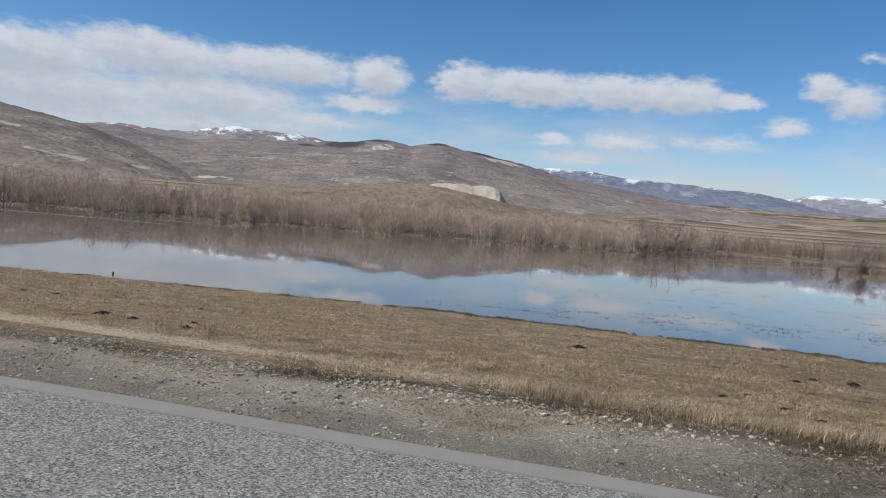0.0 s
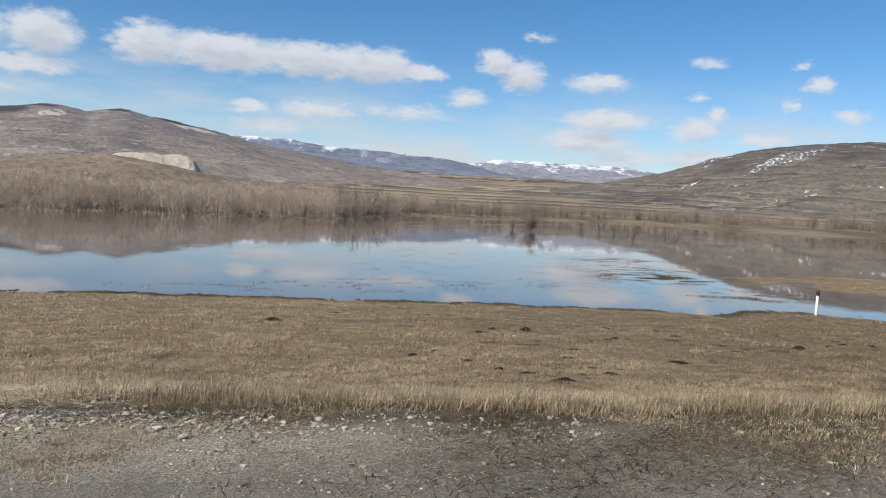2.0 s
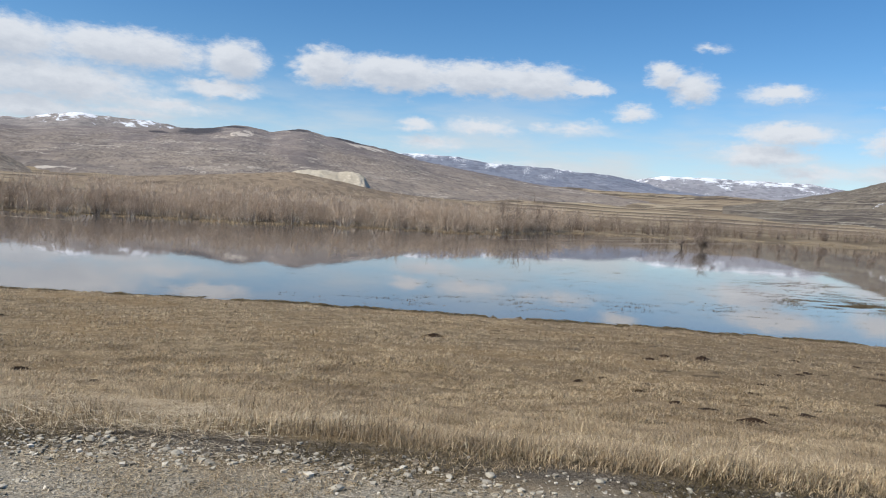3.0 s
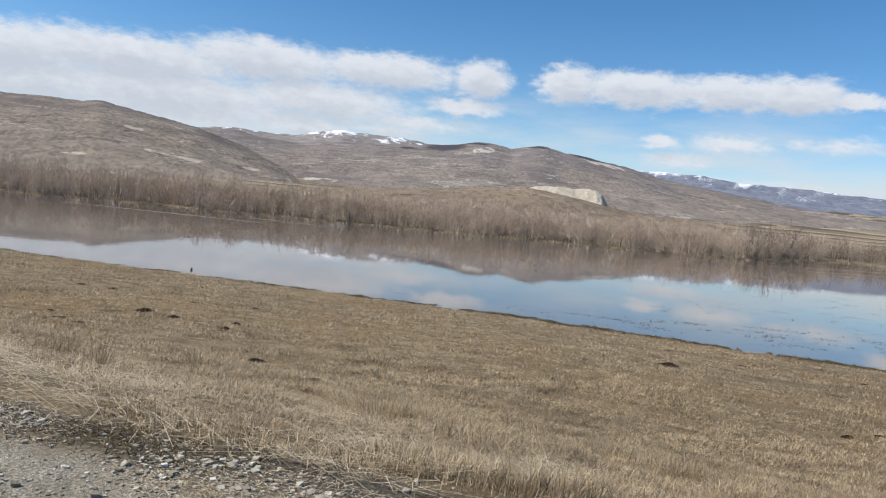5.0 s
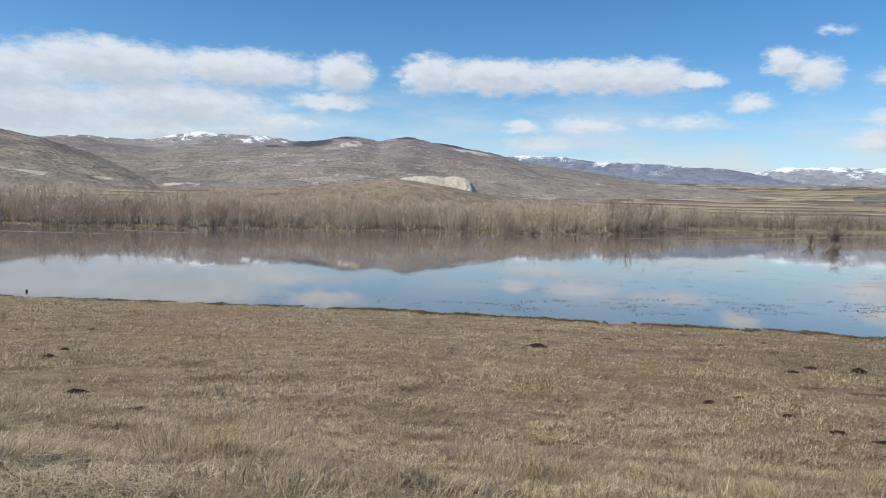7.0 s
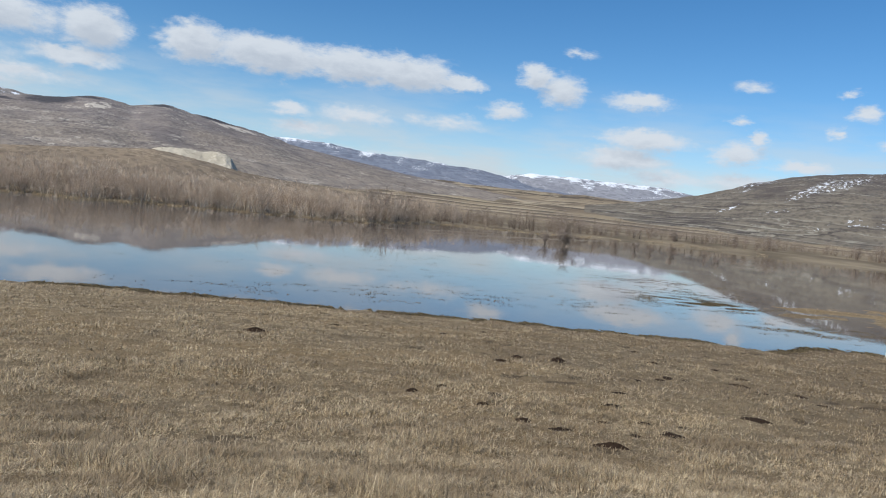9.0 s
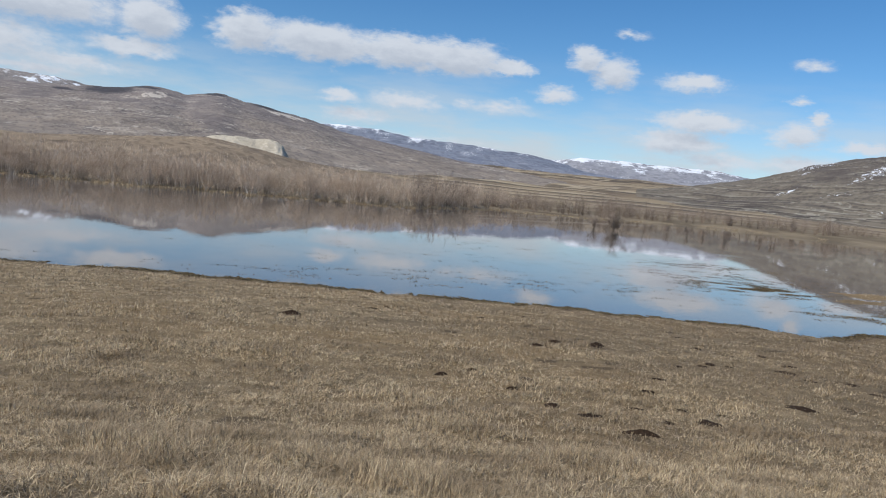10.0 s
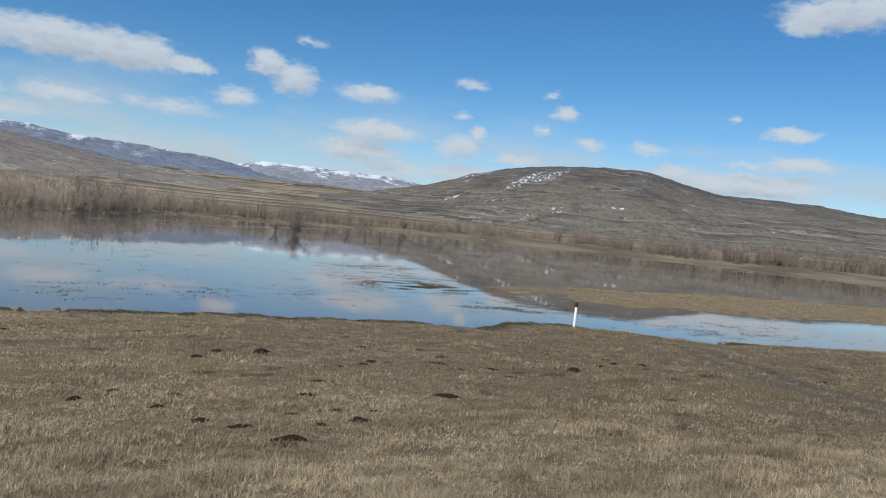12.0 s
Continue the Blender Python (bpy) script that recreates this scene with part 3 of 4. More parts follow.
# road: a slab with a fine, paler strip along its edge
def slab(name, s0, s1, top0, top1, depth, mat, label, cat):
    us = np.concatenate([np.arange(-60, 60.1, 1.0)])
    rows = []
    for u in us:
        j = 0.02 * math.sin(u * 2.1) + 0.015 * math.sin(u * 5.3 + 1)
        for s, z in ((s0, top0 - depth), (s0, top0), (s1 + j, top1), (s1 + j + 0.03, top1 - depth)):
            x, y = from_road(u, s)
            rows.append((x, y, z))
    faces = [(4 * i + k, 4 * i + 4 + k, 4 * i + 5 + k, 4 * i + 1 + k) for i in range(len(us) - 1) for k in range(3)]
    return tagged(new(name, mesh_of(name, rows, faces, mat)), label, cat, kind="structure")


slab("road", -7.2, -0.19, 0.004, 0.0, 0.25, ASPHALT, "worn grey chip-seal road surface", "road")
slab("road_edge", -0.21, 0.0, 0.006, 0.004, 0.25, EDGE, "smooth pale strip along the edge of the road", "road edge")


def hill(name, crest, start, top, back, mat, label, rough, seed, shape=1.25, da=0.12, nr=80, foot=-6.0, marks=()):
    """A ridge in the distance: crest gives azimuth and elevation along its skyline; start, top and back are distances.
    marks: kind, azimuth, elevation, half width, half height and slant of bare, wooded or snowy patches."""
    az_s = np.arange(crest[0][0], crest[-1][0] + 1e-6, da)
    el_s = np.interp(az_s, *zip(*crest))
    el_s = np.convolve(np.pad(el_s, 3, mode="edge"), np.ones(7) / 7, "valid")
    teeth = 0.035 * wave(az_s, 0 * az_s, 2.3, seed) + 0.02 * wave(az_s, 0 * az_s, 6.1, seed + 2)
    p = np.concatenate([np.linspace(0, 1, nr), 1 + np.linspace(0.03, 1, 10)])
    A, P = np.meshgrid(np.radians(az_s), p, indexing="ij")
    E_ = np.repeat(el_s[:, None], len(p), 1)
    Rr = np.where(P <= 1, start + (top - start) * P, top + (back - top) * (P - 1))
    X, Y = Rr * np.sin(A), Rr * np.cos(A)
    H = EYE_Z + top * np.tan(np.radians(E_))
    low = land(X, Y) + foot
    up = np.where(P <= 1, np.clip(P, 0, 1) ** shape, np.clip(2 - P, 0, 1))
    Zs = low + (H - low) * up
    body = np.clip(P, 0, 1) * np.clip(1 - P, 0, 1) * 4
    k = 1 / rough
    gully = wave(X * k, Y * k, 5.3, seed) ** 2 * 0.6 + wave(X * k, Y * k, 13.0, seed + 5) ** 2 * 0.25
    Zs = Zs - body * gully * (H - low) * 0.045 + top * np.radians(teeth)[:, None] * np.clip(1 - abs(P - 1) * 9, 0, 1)
    me = mesh_of(name, np.stack([X, Y, Zs], -1).reshape(-1, 3), grid_faces(len(az_s), len(p)), mat, True)
    az_v, el_v = np.degrees(A), np.degrees(np.arctan2(Zs - EYE_Z, Rr))
    for kind in {m[0] for m in marks}:
        v = np.zeros(A.shape)
        for _, a0, e0, ra, re, slant in (m for m in marks if m[0] == kind):
            v = np.maximum(v, np.clip(1.6 - np.hypot((az_v - a0) / ra, (el_v - e0 - slant * (az_v - a0)) / re), 0, 1) * (P <= 1.02))
        me.attributes.new(kind, "FLOAT", "POINT").data.foreach_set("value", v.ravel().astype(np.float32))
    return tagged(new(name, me), label, "hill", kind="structure")


hill("hill_left", [(-75, 3.2), (-60, 4.5), (-48, 4.0), (-40, 4.4), (-35.6, 4.62), (-34.1, 4.6), (-32.8, 4.83), (-31.3, 4.58), (-28.8, 4.19), (-26.4, 3.8), (-23.3, 2.93), (-21.1, 2.1), (-19.1, 1.24), (-17.5, 0.4)],
     420, 1250, 1900, HILL_LEFT, "brown scrub-covered hill with eroded flanks", 700, 1.0,
     marks=[("pale", -30.5, 3.2, 0.7, 0.12, -0.1), ("pale", -27.6, 1.55, 2.6, 0.07, -0.12), ("pale", -22.3, 1.2, 0.7, 0.1, -0.1), ("pale", -33.6, 1.0, 2.0, 0.06, 0.0)])
hill("hill_main", [(-34, 3.0), (-26.4, 3.8), (-23.9, 3.95), (-21.1, 3.55), (-19, 3.5), (-17, 3.8), (-14.5, 4.0), (-12.9, 4.1), (-10.7, 4.25), (-9.0, 4.42), (-6.9, 4.66), (-5.4, 5.0), (-4.0, 4.88), (-2.8, 4.7), (-1.2, 5.05), (-0.4, 5.1),
                   (1.0, 4.75), (2.6, 4.58), (4.4, 4.27), (6.5, 3.9), (8.6, 3.35), (11.5, 2.95), (14.7, 2.47), (17.7, 2.05), (20, 1.8), (24, 1.3), (28, 0.8)],
     650, 2000, 2900, HILL_MAIN, "broad brown hill with dark scrub along its crest", 900, 2.0,
     marks=[("wood", -7.9, 4.36, 1.7, 0.28, 0.12), ("wood", -6.0, 4.84, 1.3, 0.10, 0.0), ("wood", -1.2, 4.98, 1.1, 0.10, 0.0), ("wood", 2.9, 4.45, 1.4, 0.09, -0.17), ("wood", -10.7, 4.0, 0.7, 0.09, 0.0),
            ("pale", -5.0, 4.4, 0.9, 0.22, 0.1), ("pale", 4.0, 4.12, 1.6, 0.12, -0.18), ("pale", -17.2, 0.95, 2.2, 0.08, 0.03)])
hill("snow_ridge", [(-28, 3.6), (-24, 4.12), (-22, 4.0), (-19.5, 4.05), (-17.3, 4.62), (-15.8, 4.82), (-14.6, 4.7), (-12.9, 4.74), (-10.7, 4.66), (-9, 4.4), (-6, 4.0), (0, 3.5)],
     1900, 2900, 3600, SNOW_PEAK, "distant ridge dusted with snow", 900, 3.0)
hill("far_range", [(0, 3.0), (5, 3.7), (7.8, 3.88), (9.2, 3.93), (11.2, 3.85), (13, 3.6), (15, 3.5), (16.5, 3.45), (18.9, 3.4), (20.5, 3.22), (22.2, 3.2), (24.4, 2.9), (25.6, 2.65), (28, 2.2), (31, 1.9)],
     2500, 3700, 4500, FAR_BLUE, "far mountain range tinted blue-grey with haze, snow in its gullies", 900, 4.0,
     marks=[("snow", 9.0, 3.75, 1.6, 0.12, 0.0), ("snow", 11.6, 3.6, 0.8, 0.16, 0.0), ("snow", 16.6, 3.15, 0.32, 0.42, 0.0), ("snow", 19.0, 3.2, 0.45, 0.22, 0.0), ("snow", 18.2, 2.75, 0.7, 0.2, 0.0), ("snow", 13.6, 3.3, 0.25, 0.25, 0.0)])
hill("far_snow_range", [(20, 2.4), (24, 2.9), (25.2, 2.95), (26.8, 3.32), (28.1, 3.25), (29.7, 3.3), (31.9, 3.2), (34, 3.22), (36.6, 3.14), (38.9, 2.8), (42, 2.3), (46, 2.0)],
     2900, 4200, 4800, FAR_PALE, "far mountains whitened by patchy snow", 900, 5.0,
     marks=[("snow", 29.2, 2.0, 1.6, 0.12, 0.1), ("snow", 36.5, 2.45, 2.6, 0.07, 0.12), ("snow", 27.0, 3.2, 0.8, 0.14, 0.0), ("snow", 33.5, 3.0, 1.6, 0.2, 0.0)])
hill("hill_right", [(31, 1.2), (34, 1.75), (36.7, 2.36), (38.8, 2.84), (41, 3.45), (42.4, 4.05), (43.6, 4.3), (45.5, 4.78), (47.4, 5.06), (49.4, 5.28), (52, 5.42), (55.4, 5.4), (57.9, 4.75), (60.7, 4.1), (63, 4.06),
                    (65.6, 3.95), (67.4, 3.85), (69.1, 3.55), (71.4, 3.33), (76, 3.0), (84, 2.6), (95, 2.4)],
     560, 1500, 2300, HILL_RIGHT, "rounded brown hill streaked with melting snow", 800, 6.0, 1.1, 0.14, 80,
     marks=[("snow", 41.1, 2.08, 1.6, 0.09, 0.44), ("snow", 46.4, 3.95, 1.8, 0.26, 0.55), ("snow", 48.0, 4.3, 2.3, 0.3, 0.36), ("snow", 42.9, 4.05, 1.5, 0.14, 0.3), ("snow", 44.3, 2.2, 0.9, 0.08, 0.2), ("snow", 48.8, 2.0, 0.7, 0.09, 0.1),
            ("snow", 51.5, 2.35, 1.0, 0.14, 0.1), ("snow", 53.8, 2.48, 1.0, 0.14, -0.05), ("snow", 49.5, 1.75, 2.0, 0.08, 0.06), ("snow", 59.4, 1.42, 0.7, 0.12, -0.1), ("snow", 64.2, 1.74, 0.5, 0.1, 0.0), ("snow", 46.6, 1.15, 0.9, 0.05, 0.1),
            ("snow", 42.0, 3.4, 0.5, 0.08, 0.5), ("snow", 51.6, 5.15, 0.4, 0.05, 0.0)])
hill("low_spur", [(-20, 0.3), (-14, 0.6), (-11, 0.86), (-6.3, 1.34), (-2.4, 1.72), (-0.7, 1.85), (1.95, 1.50), (3.5, 1.22), (4.6, 1.04), (6.2, 0.82), (9, 0.6), (12, 0.4), (15, -0.1), (19, -0.8)],
     430, 620, 760, HILL_SPUR, "low brown spur in front of a pale bluff", 200, 9.0, 0.8, 0.08, 40, -3.0)
hill("marl_bluff", [(-2.2, 1.4), (-0.9, 1.98), (0, 2.12), (0.8, 2.18), (1.6, 2.1), (2.4, 2.08), (3.2, 2.2), (3.9, 2.08), (4.3, 1.8), (4.6, 1.3), (4.9, 0.8)],
     700, 735, 860, CLIFF, "bare pale marl bluff", 60, 7.0, 0.8, 0.03, 60, -2.0)

# ---------------------------------------------------------------- plants


def part(name, me, parent, label=""):
    ob = new(name, me)
    ob.parent = parent
    return tagged(ob, label)


def cones(base, tip, radius):
    """Three-sided spikes from base to tip, as one vertex and face array."""
    base, tip, radius = np.asarray(base), np.asarray(tip), np.asarray(radius)
    d = tip - base
    d = d / np.maximum(1e-6, np.linalg.norm(d, axis=1))[:, None]
    a = np.cross(d, np.where(abs(d[:, 2:3]) > 0.9, [[1.0, 0, 0]], [[0, 0, 1.0]]))
    a /= np.linalg.norm(a, axis=1)[:, None]
    b = np.cross(d, a)
    v = [base + radius[:, None] * (a * math.cos(t) + b * math.sin(t)) for t in (0, 2.094, 4.189)] + [tip]
    v = np.stack(v, 1).reshape(-1, 3)
    i = np.arange(len(base))[:, None] * 4
    f = np.concatenate([i + [0, 1, 3], i + [1, 2, 3], i + [2, 0, 3]])
    return v, f


def twigs_of(base, tip, radius, turn):
    """Hair-thin twigs, a sliver each."""
    base, tip = np.asarray(base), np.asarray(tip)
    d = tip - base
    side = np.stack([np.cos(turn), np.sin(turn), 0 * turn], -1) * np.asarray(radius)[:, None]
    v = np.stack([base - side, base + side, tip], 1).reshape(-1, 3)
    return v, np.arange(len(base) * 3).reshape(-1, 3)


def tubes(paths, radii):
    """Three-sided limbs through the points of each path, thinning as the radii say."""
    n, k = paths.shape[:2]
    ring = np.array([[math.cos(t), math.sin(t), 0.0] for t in (0.3, 2.394, 4.489)])
    v = (paths[:, :, None] + radii[:, :, None, None] * ring).reshape(-1, 3)
    base = (np.arange(n)[:, None] * k + np.arange(k - 1)).reshape(-1, 1) * 3
    f = [base + q for a, b in ((0, 1), (1, 2), (2, 0)) for q in ([a, b, b + 3], [a, b + 3, a + 3])]
    return v, np.concatenate(f)


def shrub_shape(rng, height, stems, boughs, twigs, lean=0.6, spreading=0.5, thick=0.06, arch=1.6):
    """Stems, boughs and twigs of a bare many-stemmed willow: the outer stems arch away and stay shorter, so that the crown is a dome."""
    ang = rng.uniform(0, 6.283, stems)
    out = rng.uniform(0.0, 1.0, stems) ** 0.7
    way_out = np.stack([np.cos(ang), np.sin(ang), 0 * ang], -1)
    foot = way_out * (spreading * out)[:, None] + [0, 0, -0.15]
    tall = height * rng.uniform(0.78, 1.0, stems) * (1 - 0.42 * out ** 2)
    reach = lean * height * 0.5 * out
    q = np.linspace(0, 1, 5)
    paths = foot[:, None] + way_out[:, None] * (reach[:, None] * q ** arch)[..., None] + np.array([0, 0, 1.0]) * (tall[:, None] * (q - 0.06 * q ** 3))[..., None]
    paths[:, 1:4] += rng.normal(0, 0.035 * height / 7, (stems, 3, 3))
    radii = (thick * rng.uniform(0.6, 1.2, stems))[:, None] * np.array([1.0, 0.8, 0.55, 0.32, 0.08])
    sv, sf = tubes(paths, radii)

    def along(i, at):
        k = np.minimum((at * 4).astype(int), 3)
        w_ = (at * 4 - k)[:, None]
        a, b = paths[i, k], paths[i, k + 1]
        return a + (b - a) * w_, (b - a) / np.linalg.norm(b - a, axis=1)[:, None]

    i = np.repeat(np.arange(stems), boughs)
    at, d = along(i, rng.uniform(0.25, 0.95, len(i)))
    d = d * 0.6 + rng.normal(0, 0.6, d.shape)
    d /= np.linalg.norm(d, axis=1)[:, None]
    bl = height * rng.uniform(0.10, 0.26, len(i))
    tip = at + d * bl[:, None]
    bv, bf = cones(at, tip, np.full(len(i), thick * 0.42))
    limbs = np.concatenate([sv, bv]), np.concatenate([sf, bf + len(sv)])
    # twigs rise from the stems and from the boughs
    n = stems * twigs
    i = rng.integers(0, stems, n)
    ta, td = along(i, 0.3 + 0.7 * rng.uniform(0, 1, n) ** 0.8)
    j = rng.integers(0, len(at), n)
    g = rng.uniform(0.15, 1, n)[:, None]
    own = (rng.uniform(0, 1, n) < 0.25)[:, None]
    ta, td = np.where(own, ta, at[j] + (tip[j] - at[j]) * g), np.where(own, td, d[j])
    td = td * 0.4 + rng.normal(0, 0.65, td.shape) + [0, 0, 0.2]
    td /= np.linalg.norm(td, axis=1)[:, None]
    tt = ta + td * (height * rng.uniform(0.05, 0.19, n))[:, None]
    return limbs, twigs_of(ta, tt, rng.uniform(0.008, 0.017, n), rng.uniform(0, 6.283, n))


rng = np.random.default_rng(5)
SHRUBS = []
for k in range(9):
    stems, twigs = shrub_shape(rng, 7.2, 13, 6, 150, (0.6, 0.8, 1.0)[k % 3], 0.9, 0.055)
    SHRUBS.append((mesh_of("trunk", *stems, BARK), mesh_of("crown", *twigs, TWIG), stems, twigs))


def shrub(x, y, size, kind, label, group, name="willow_shrub", meshes=None):
    e = tagged(new(name), label, "shrub", group)
    e.matrix_world = Matrix.Translation((x, y, max(land1(x, y), WATER_Z - 0.25))) @ Matrix.Rotation(rng.uniform(0, 6.283), 4, "Z") @ Matrix.Diagonal((size * rng.uniform(0.85, 1.2), size * rng.uniform(0.85, 1.2), size, 1))
    trunk, crown = (meshes or SHRUBS)[kind][:2]
    part("trunk", trunk, e), part("crown", crown, e)
    return e


def shore_range(a):
    return float(np.interp(a, *zip(*FAR_SHORE)) + 5 * wave(np.array(a), 0.0, 0.7, 1.0) + 2.0 * wave(np.array(a), 0.0, 2.6, 3.0))


# front of the thicket: single shrubs
for row, count in ((0, 84), (1, 96)):
    for i in range(count):
        a = -41 + 61.0 * (i + rng.uniform(0.1, 0.9)) / count
        r = shore_range(a) + 1.0 + row * 5.5 + rng.uniform(-1.0, 2.5)
        size = (0.62 if row == 0 else 0.92) * rng.uniform(0.6, 1.3) * (1.0 if a < 8 else 0.9)
        shrub(r * math.sin(radians(a)), r * math.cos(radians(a)), size, int(rng.integers(9)), "bare grey-brown willow shrub in a dense lakeside thicket", "lakeside thicket")


def thicket(name, places, label, thin, stout, mats=(BARK, TWIG), cat="thicket"):
    """Many shrubs behind one another, which nobody could count."""
    vs, fs, n = [[], []], [[], []], [0, 0]
    for x, y, z, size in places:
        c, s_ = math.cos(x * 7.7 + y), math.sin(x * 7.7 + y)
        rot = np.array([[c, -s_, 0], [s_, c, 0], [0, 0, 1]]) * size
        for j, (v, f) in enumerate(SHRUBS[int(rng.integers(9))][2:]):
            if not j:  # stems without their boughs
                f = f[:13 * 4 * 6]
                v = v[:13 * 5 * 3]
            if j:  # a thinner crown of stouter twigs for what stands far back
                q = v.reshape(-1, 3, 3)[::thin]
                c4 = q[:, :2].mean(1, keepdims=True)
                v = np.concatenate([c4 + (q[:, :2] - c4) * stout, q[:, 2:]], 1).reshape(-1, 3)
                f = np.arange(len(v)).reshape(-1, 3)
            vs[j].append(v @ rot.T + [x, y, z]), fs[j].append(f + n[j])
            n[j] += len(v)
    e = tagged(new(name), label, cat, kind="stuff")
    part("trunk", mesh_of("trunk", np.concatenate(vs[0]), np.concatenate(fs[0]), mats[0]), e)
    part("crown", mesh_of("crown", np.concatenate(vs[1]), np.concatenate(fs[1]), mats[1]), e)


spots = []
for i in range(350):
    a = rng.uniform(-41, 22)
    r = shore_range(a) + 12 + 38 * rng.uniform(0, 1) ** 1.3
    x, y = r * math.sin(radians(a)), r * math.cos(radians(a))
    spots.append((x, y, land1(x, y), rng.uniform(0.75, 1.25)))
thicket("deep_thicket", spots, "dense brown belt of bare willows behind the shore", 3, 1.6)
spots = []
for i in range(720):
    a = rng.uniform(15, 76) if i < 520 else rng.uniform(50, 76)
    deep = rng.uniform(0, 1)
    clump = float(wave(np.array(a), deep * 2.0, 1.9, 4.0))
    if a > 24 and clump < rng.uniform(-1.3, 0.05):
        continue
    r = shore_range(a) + 6 + 50 * deep
    r += float(np.interp(a, (43, 46, 52, 56), (0, 40, 36, 0)))
    x, y = r * math.sin(radians(a)), r * math.cos(radians(a))
    spots.append((x, y, land1(x, y), rng.uniform(0.4, 1.1) * (1 + 0.3 * clump) * float(np.interp(a, (15, 28, 50, 56), (1.3, 1.05, 1.1, 1.5)))))
thicket("far_thicket", spots, "distant belt of bare shrubs across the flood plain", 6, 2.4, (TWIG_DARK, TWIG_FAR))

# lone willows standing in the flood
WET_SHRUBS = []
for k in range(6):
    stems, twigs = shrub_shape(rng, 7.0, 11, 6, 260, 1.0, 0.12, 0.06, 2.1)
    WET_SHRUBS.append((mesh_of("trunk", *stems, TWIG_DARK), mesh_of("crown", *twigs, TWIG_FAR)))
for x, y, size, kind in ((82, 143.5, 0.85, 0), (82.6, 144.3, 0.7, 3), (79.5, 147, 0.6, 2), (108, 127, 0.28, 3), (110.5, 129, 0.22, 1), (106.4, 128.4, 0.2, 4), (113, 148, 0.5, 4), (115, 150, 0.42, 1), (108, 155, 0.42, 5), (104, 157, 0.4, 2), (111, 153, 0.36, 0), (126, 152, 0.3, 3)):
    shrub(x, y, size, kind, "bare willow standing in shallow flood water", "flooded willows", "flooded_willow", WET_SHRUBS)

# ---------------------------------------------------------------- post


def lathe(name, profile, mat, n=20):
    v, f = [], []
    for r, z in profile:
        v += [(r * math.cos(6.2832 * k / n), r * math.sin(6.2832 * k / n), z) for k in range(n)]
    for i in range(len(profile) - 1):
        f += [(i * n + k, i * n + (k + 1) % n, (i + 1) * n + (k + 1) % n, (i + 1) * n + k) for k in range(n)]
    return mesh_of(name, v, f, mat, True)


def m_paint(n, b):
    p = n.position()
    c = n.mix(n.step(n.noise(p, 9, 5), 0.45, 0.75), (0.80, 0.79, 0.76), (0.60, 0.57, 0.51))
    return c, n.noise(p, 40, 3), 0.15, 0.004


def m_cap(n, b):
    p = n.position()
    return n.mix(n.noise(p, 14, 5), (0.030, 0.022, 0.018), (0.075, 0.05, 0.035)), n.noise(p, 50, 4), 0.3, 0.004


POST_PAINT, POST_CAP = material("weathered_white_paint", m_paint, 0.55), material("dark_cap", m_cap, 0.6)
post = tagged(new("marker_post"), "leaning white marker post with a dark brown cap at the shore", "post")
post.matrix_world = Matrix.Translation((38.75, 32.75, -4.36)) @ Matrix.Rotation(radians(1.5), 4, "Y")
part("shaft", lathe("shaft", [(0.0, -0.3), (0.072, -0.3), (0.072, 0.0), (0.07, 1.38), (0.0, 1.38)], POST_PAINT), post)
part("cap", lathe("cap", [(0.0, 1.36), (0.074, 1.36), (0.098, 1.37), (0.102, 1.44), (0.098, 1.60), (0.075, 1.645), (0.0, 1.655)], POST_CAP), post, "dark brown cap")

# ---------------------------------------------------------------- molehills
def mound(seed, n=22, m=9):
    r_ = np.random.default_rng(seed)
    v, f = [], []
    for i in range(m):
        t = i / (m - 1)
        for k in range(n):
            a = 6.2832 * k / n
            rad = (1 - t) * (1 + 0.22 * math.sin(2 * a + seed) + 0.13 * math.sin(5 * a + 2 * seed)) + r_.uniform(-0.03, 0.03)
            v.append((rad * math.cos(a), rad * math.sin(a), -0.12 + 0.62 * math.sin(t * 1.5708) ** 1.3 + r_.uniform(-0.10, 0.10) * (t > 0)))
    f = [(i * n + k, i * n + (k + 1) % n, (i + 1) * n + (k + 1) % n, (i + 1) * n + k) for i in range(m - 1) for k in range(n)]
    return mesh_of("molehill", v, f, SOIL)


MOUNDS = [mound(k) for k in range(5)]


def molehill(x, y, width, tall=0.45):
    ob = tagged(new("molehill", MOUNDS[int(rng.integers(5))]), "molehill of fresh dark soil in the dry grass", "molehill", "molehills")
    ob.matrix_world = Matrix.Translation((x, y, land1(x, y))) @ Matrix.Rotation(rng.uniform(0, 6.28), 4, "Z") @ Matrix.Diagonal((width / 2, width / 2 * rng.uniform(0.7, 1.0), width * tall * 0.8, 1))


for x, y, wd in ((5.37, 26.65, 0.8), (7.64, 18.9, 0.42), (8.41, 19.26, 0.36), (8.70, 17.7, 0.34), (8.9, 16.35, 0.38), (9.5, 14.45, 0.5), (20.95, 18.38, 0.65), (-4.79, 17.87, 0.5), (-10.77, 23.95, 0.6), (-9.58, 23.53, 0.42),
                 (-8.88, 28.1, 0.4), (-7.51, 22.55, 0.5), (-7.73, 23.8, 0.34), (13.68, 23.6, 0.7), (24.75, 18.63, 0.36), (24.0, 19.19, 0.42), (22.86, 18.84, 0.4), (17.52, 24.26, 0.38), (11.7, 23.3, 0.42), (12.57, 24.0, 0.38), (28.62, 14.5, 0.34)):
    molehill(x, y, wd * 1.05, 0.32)
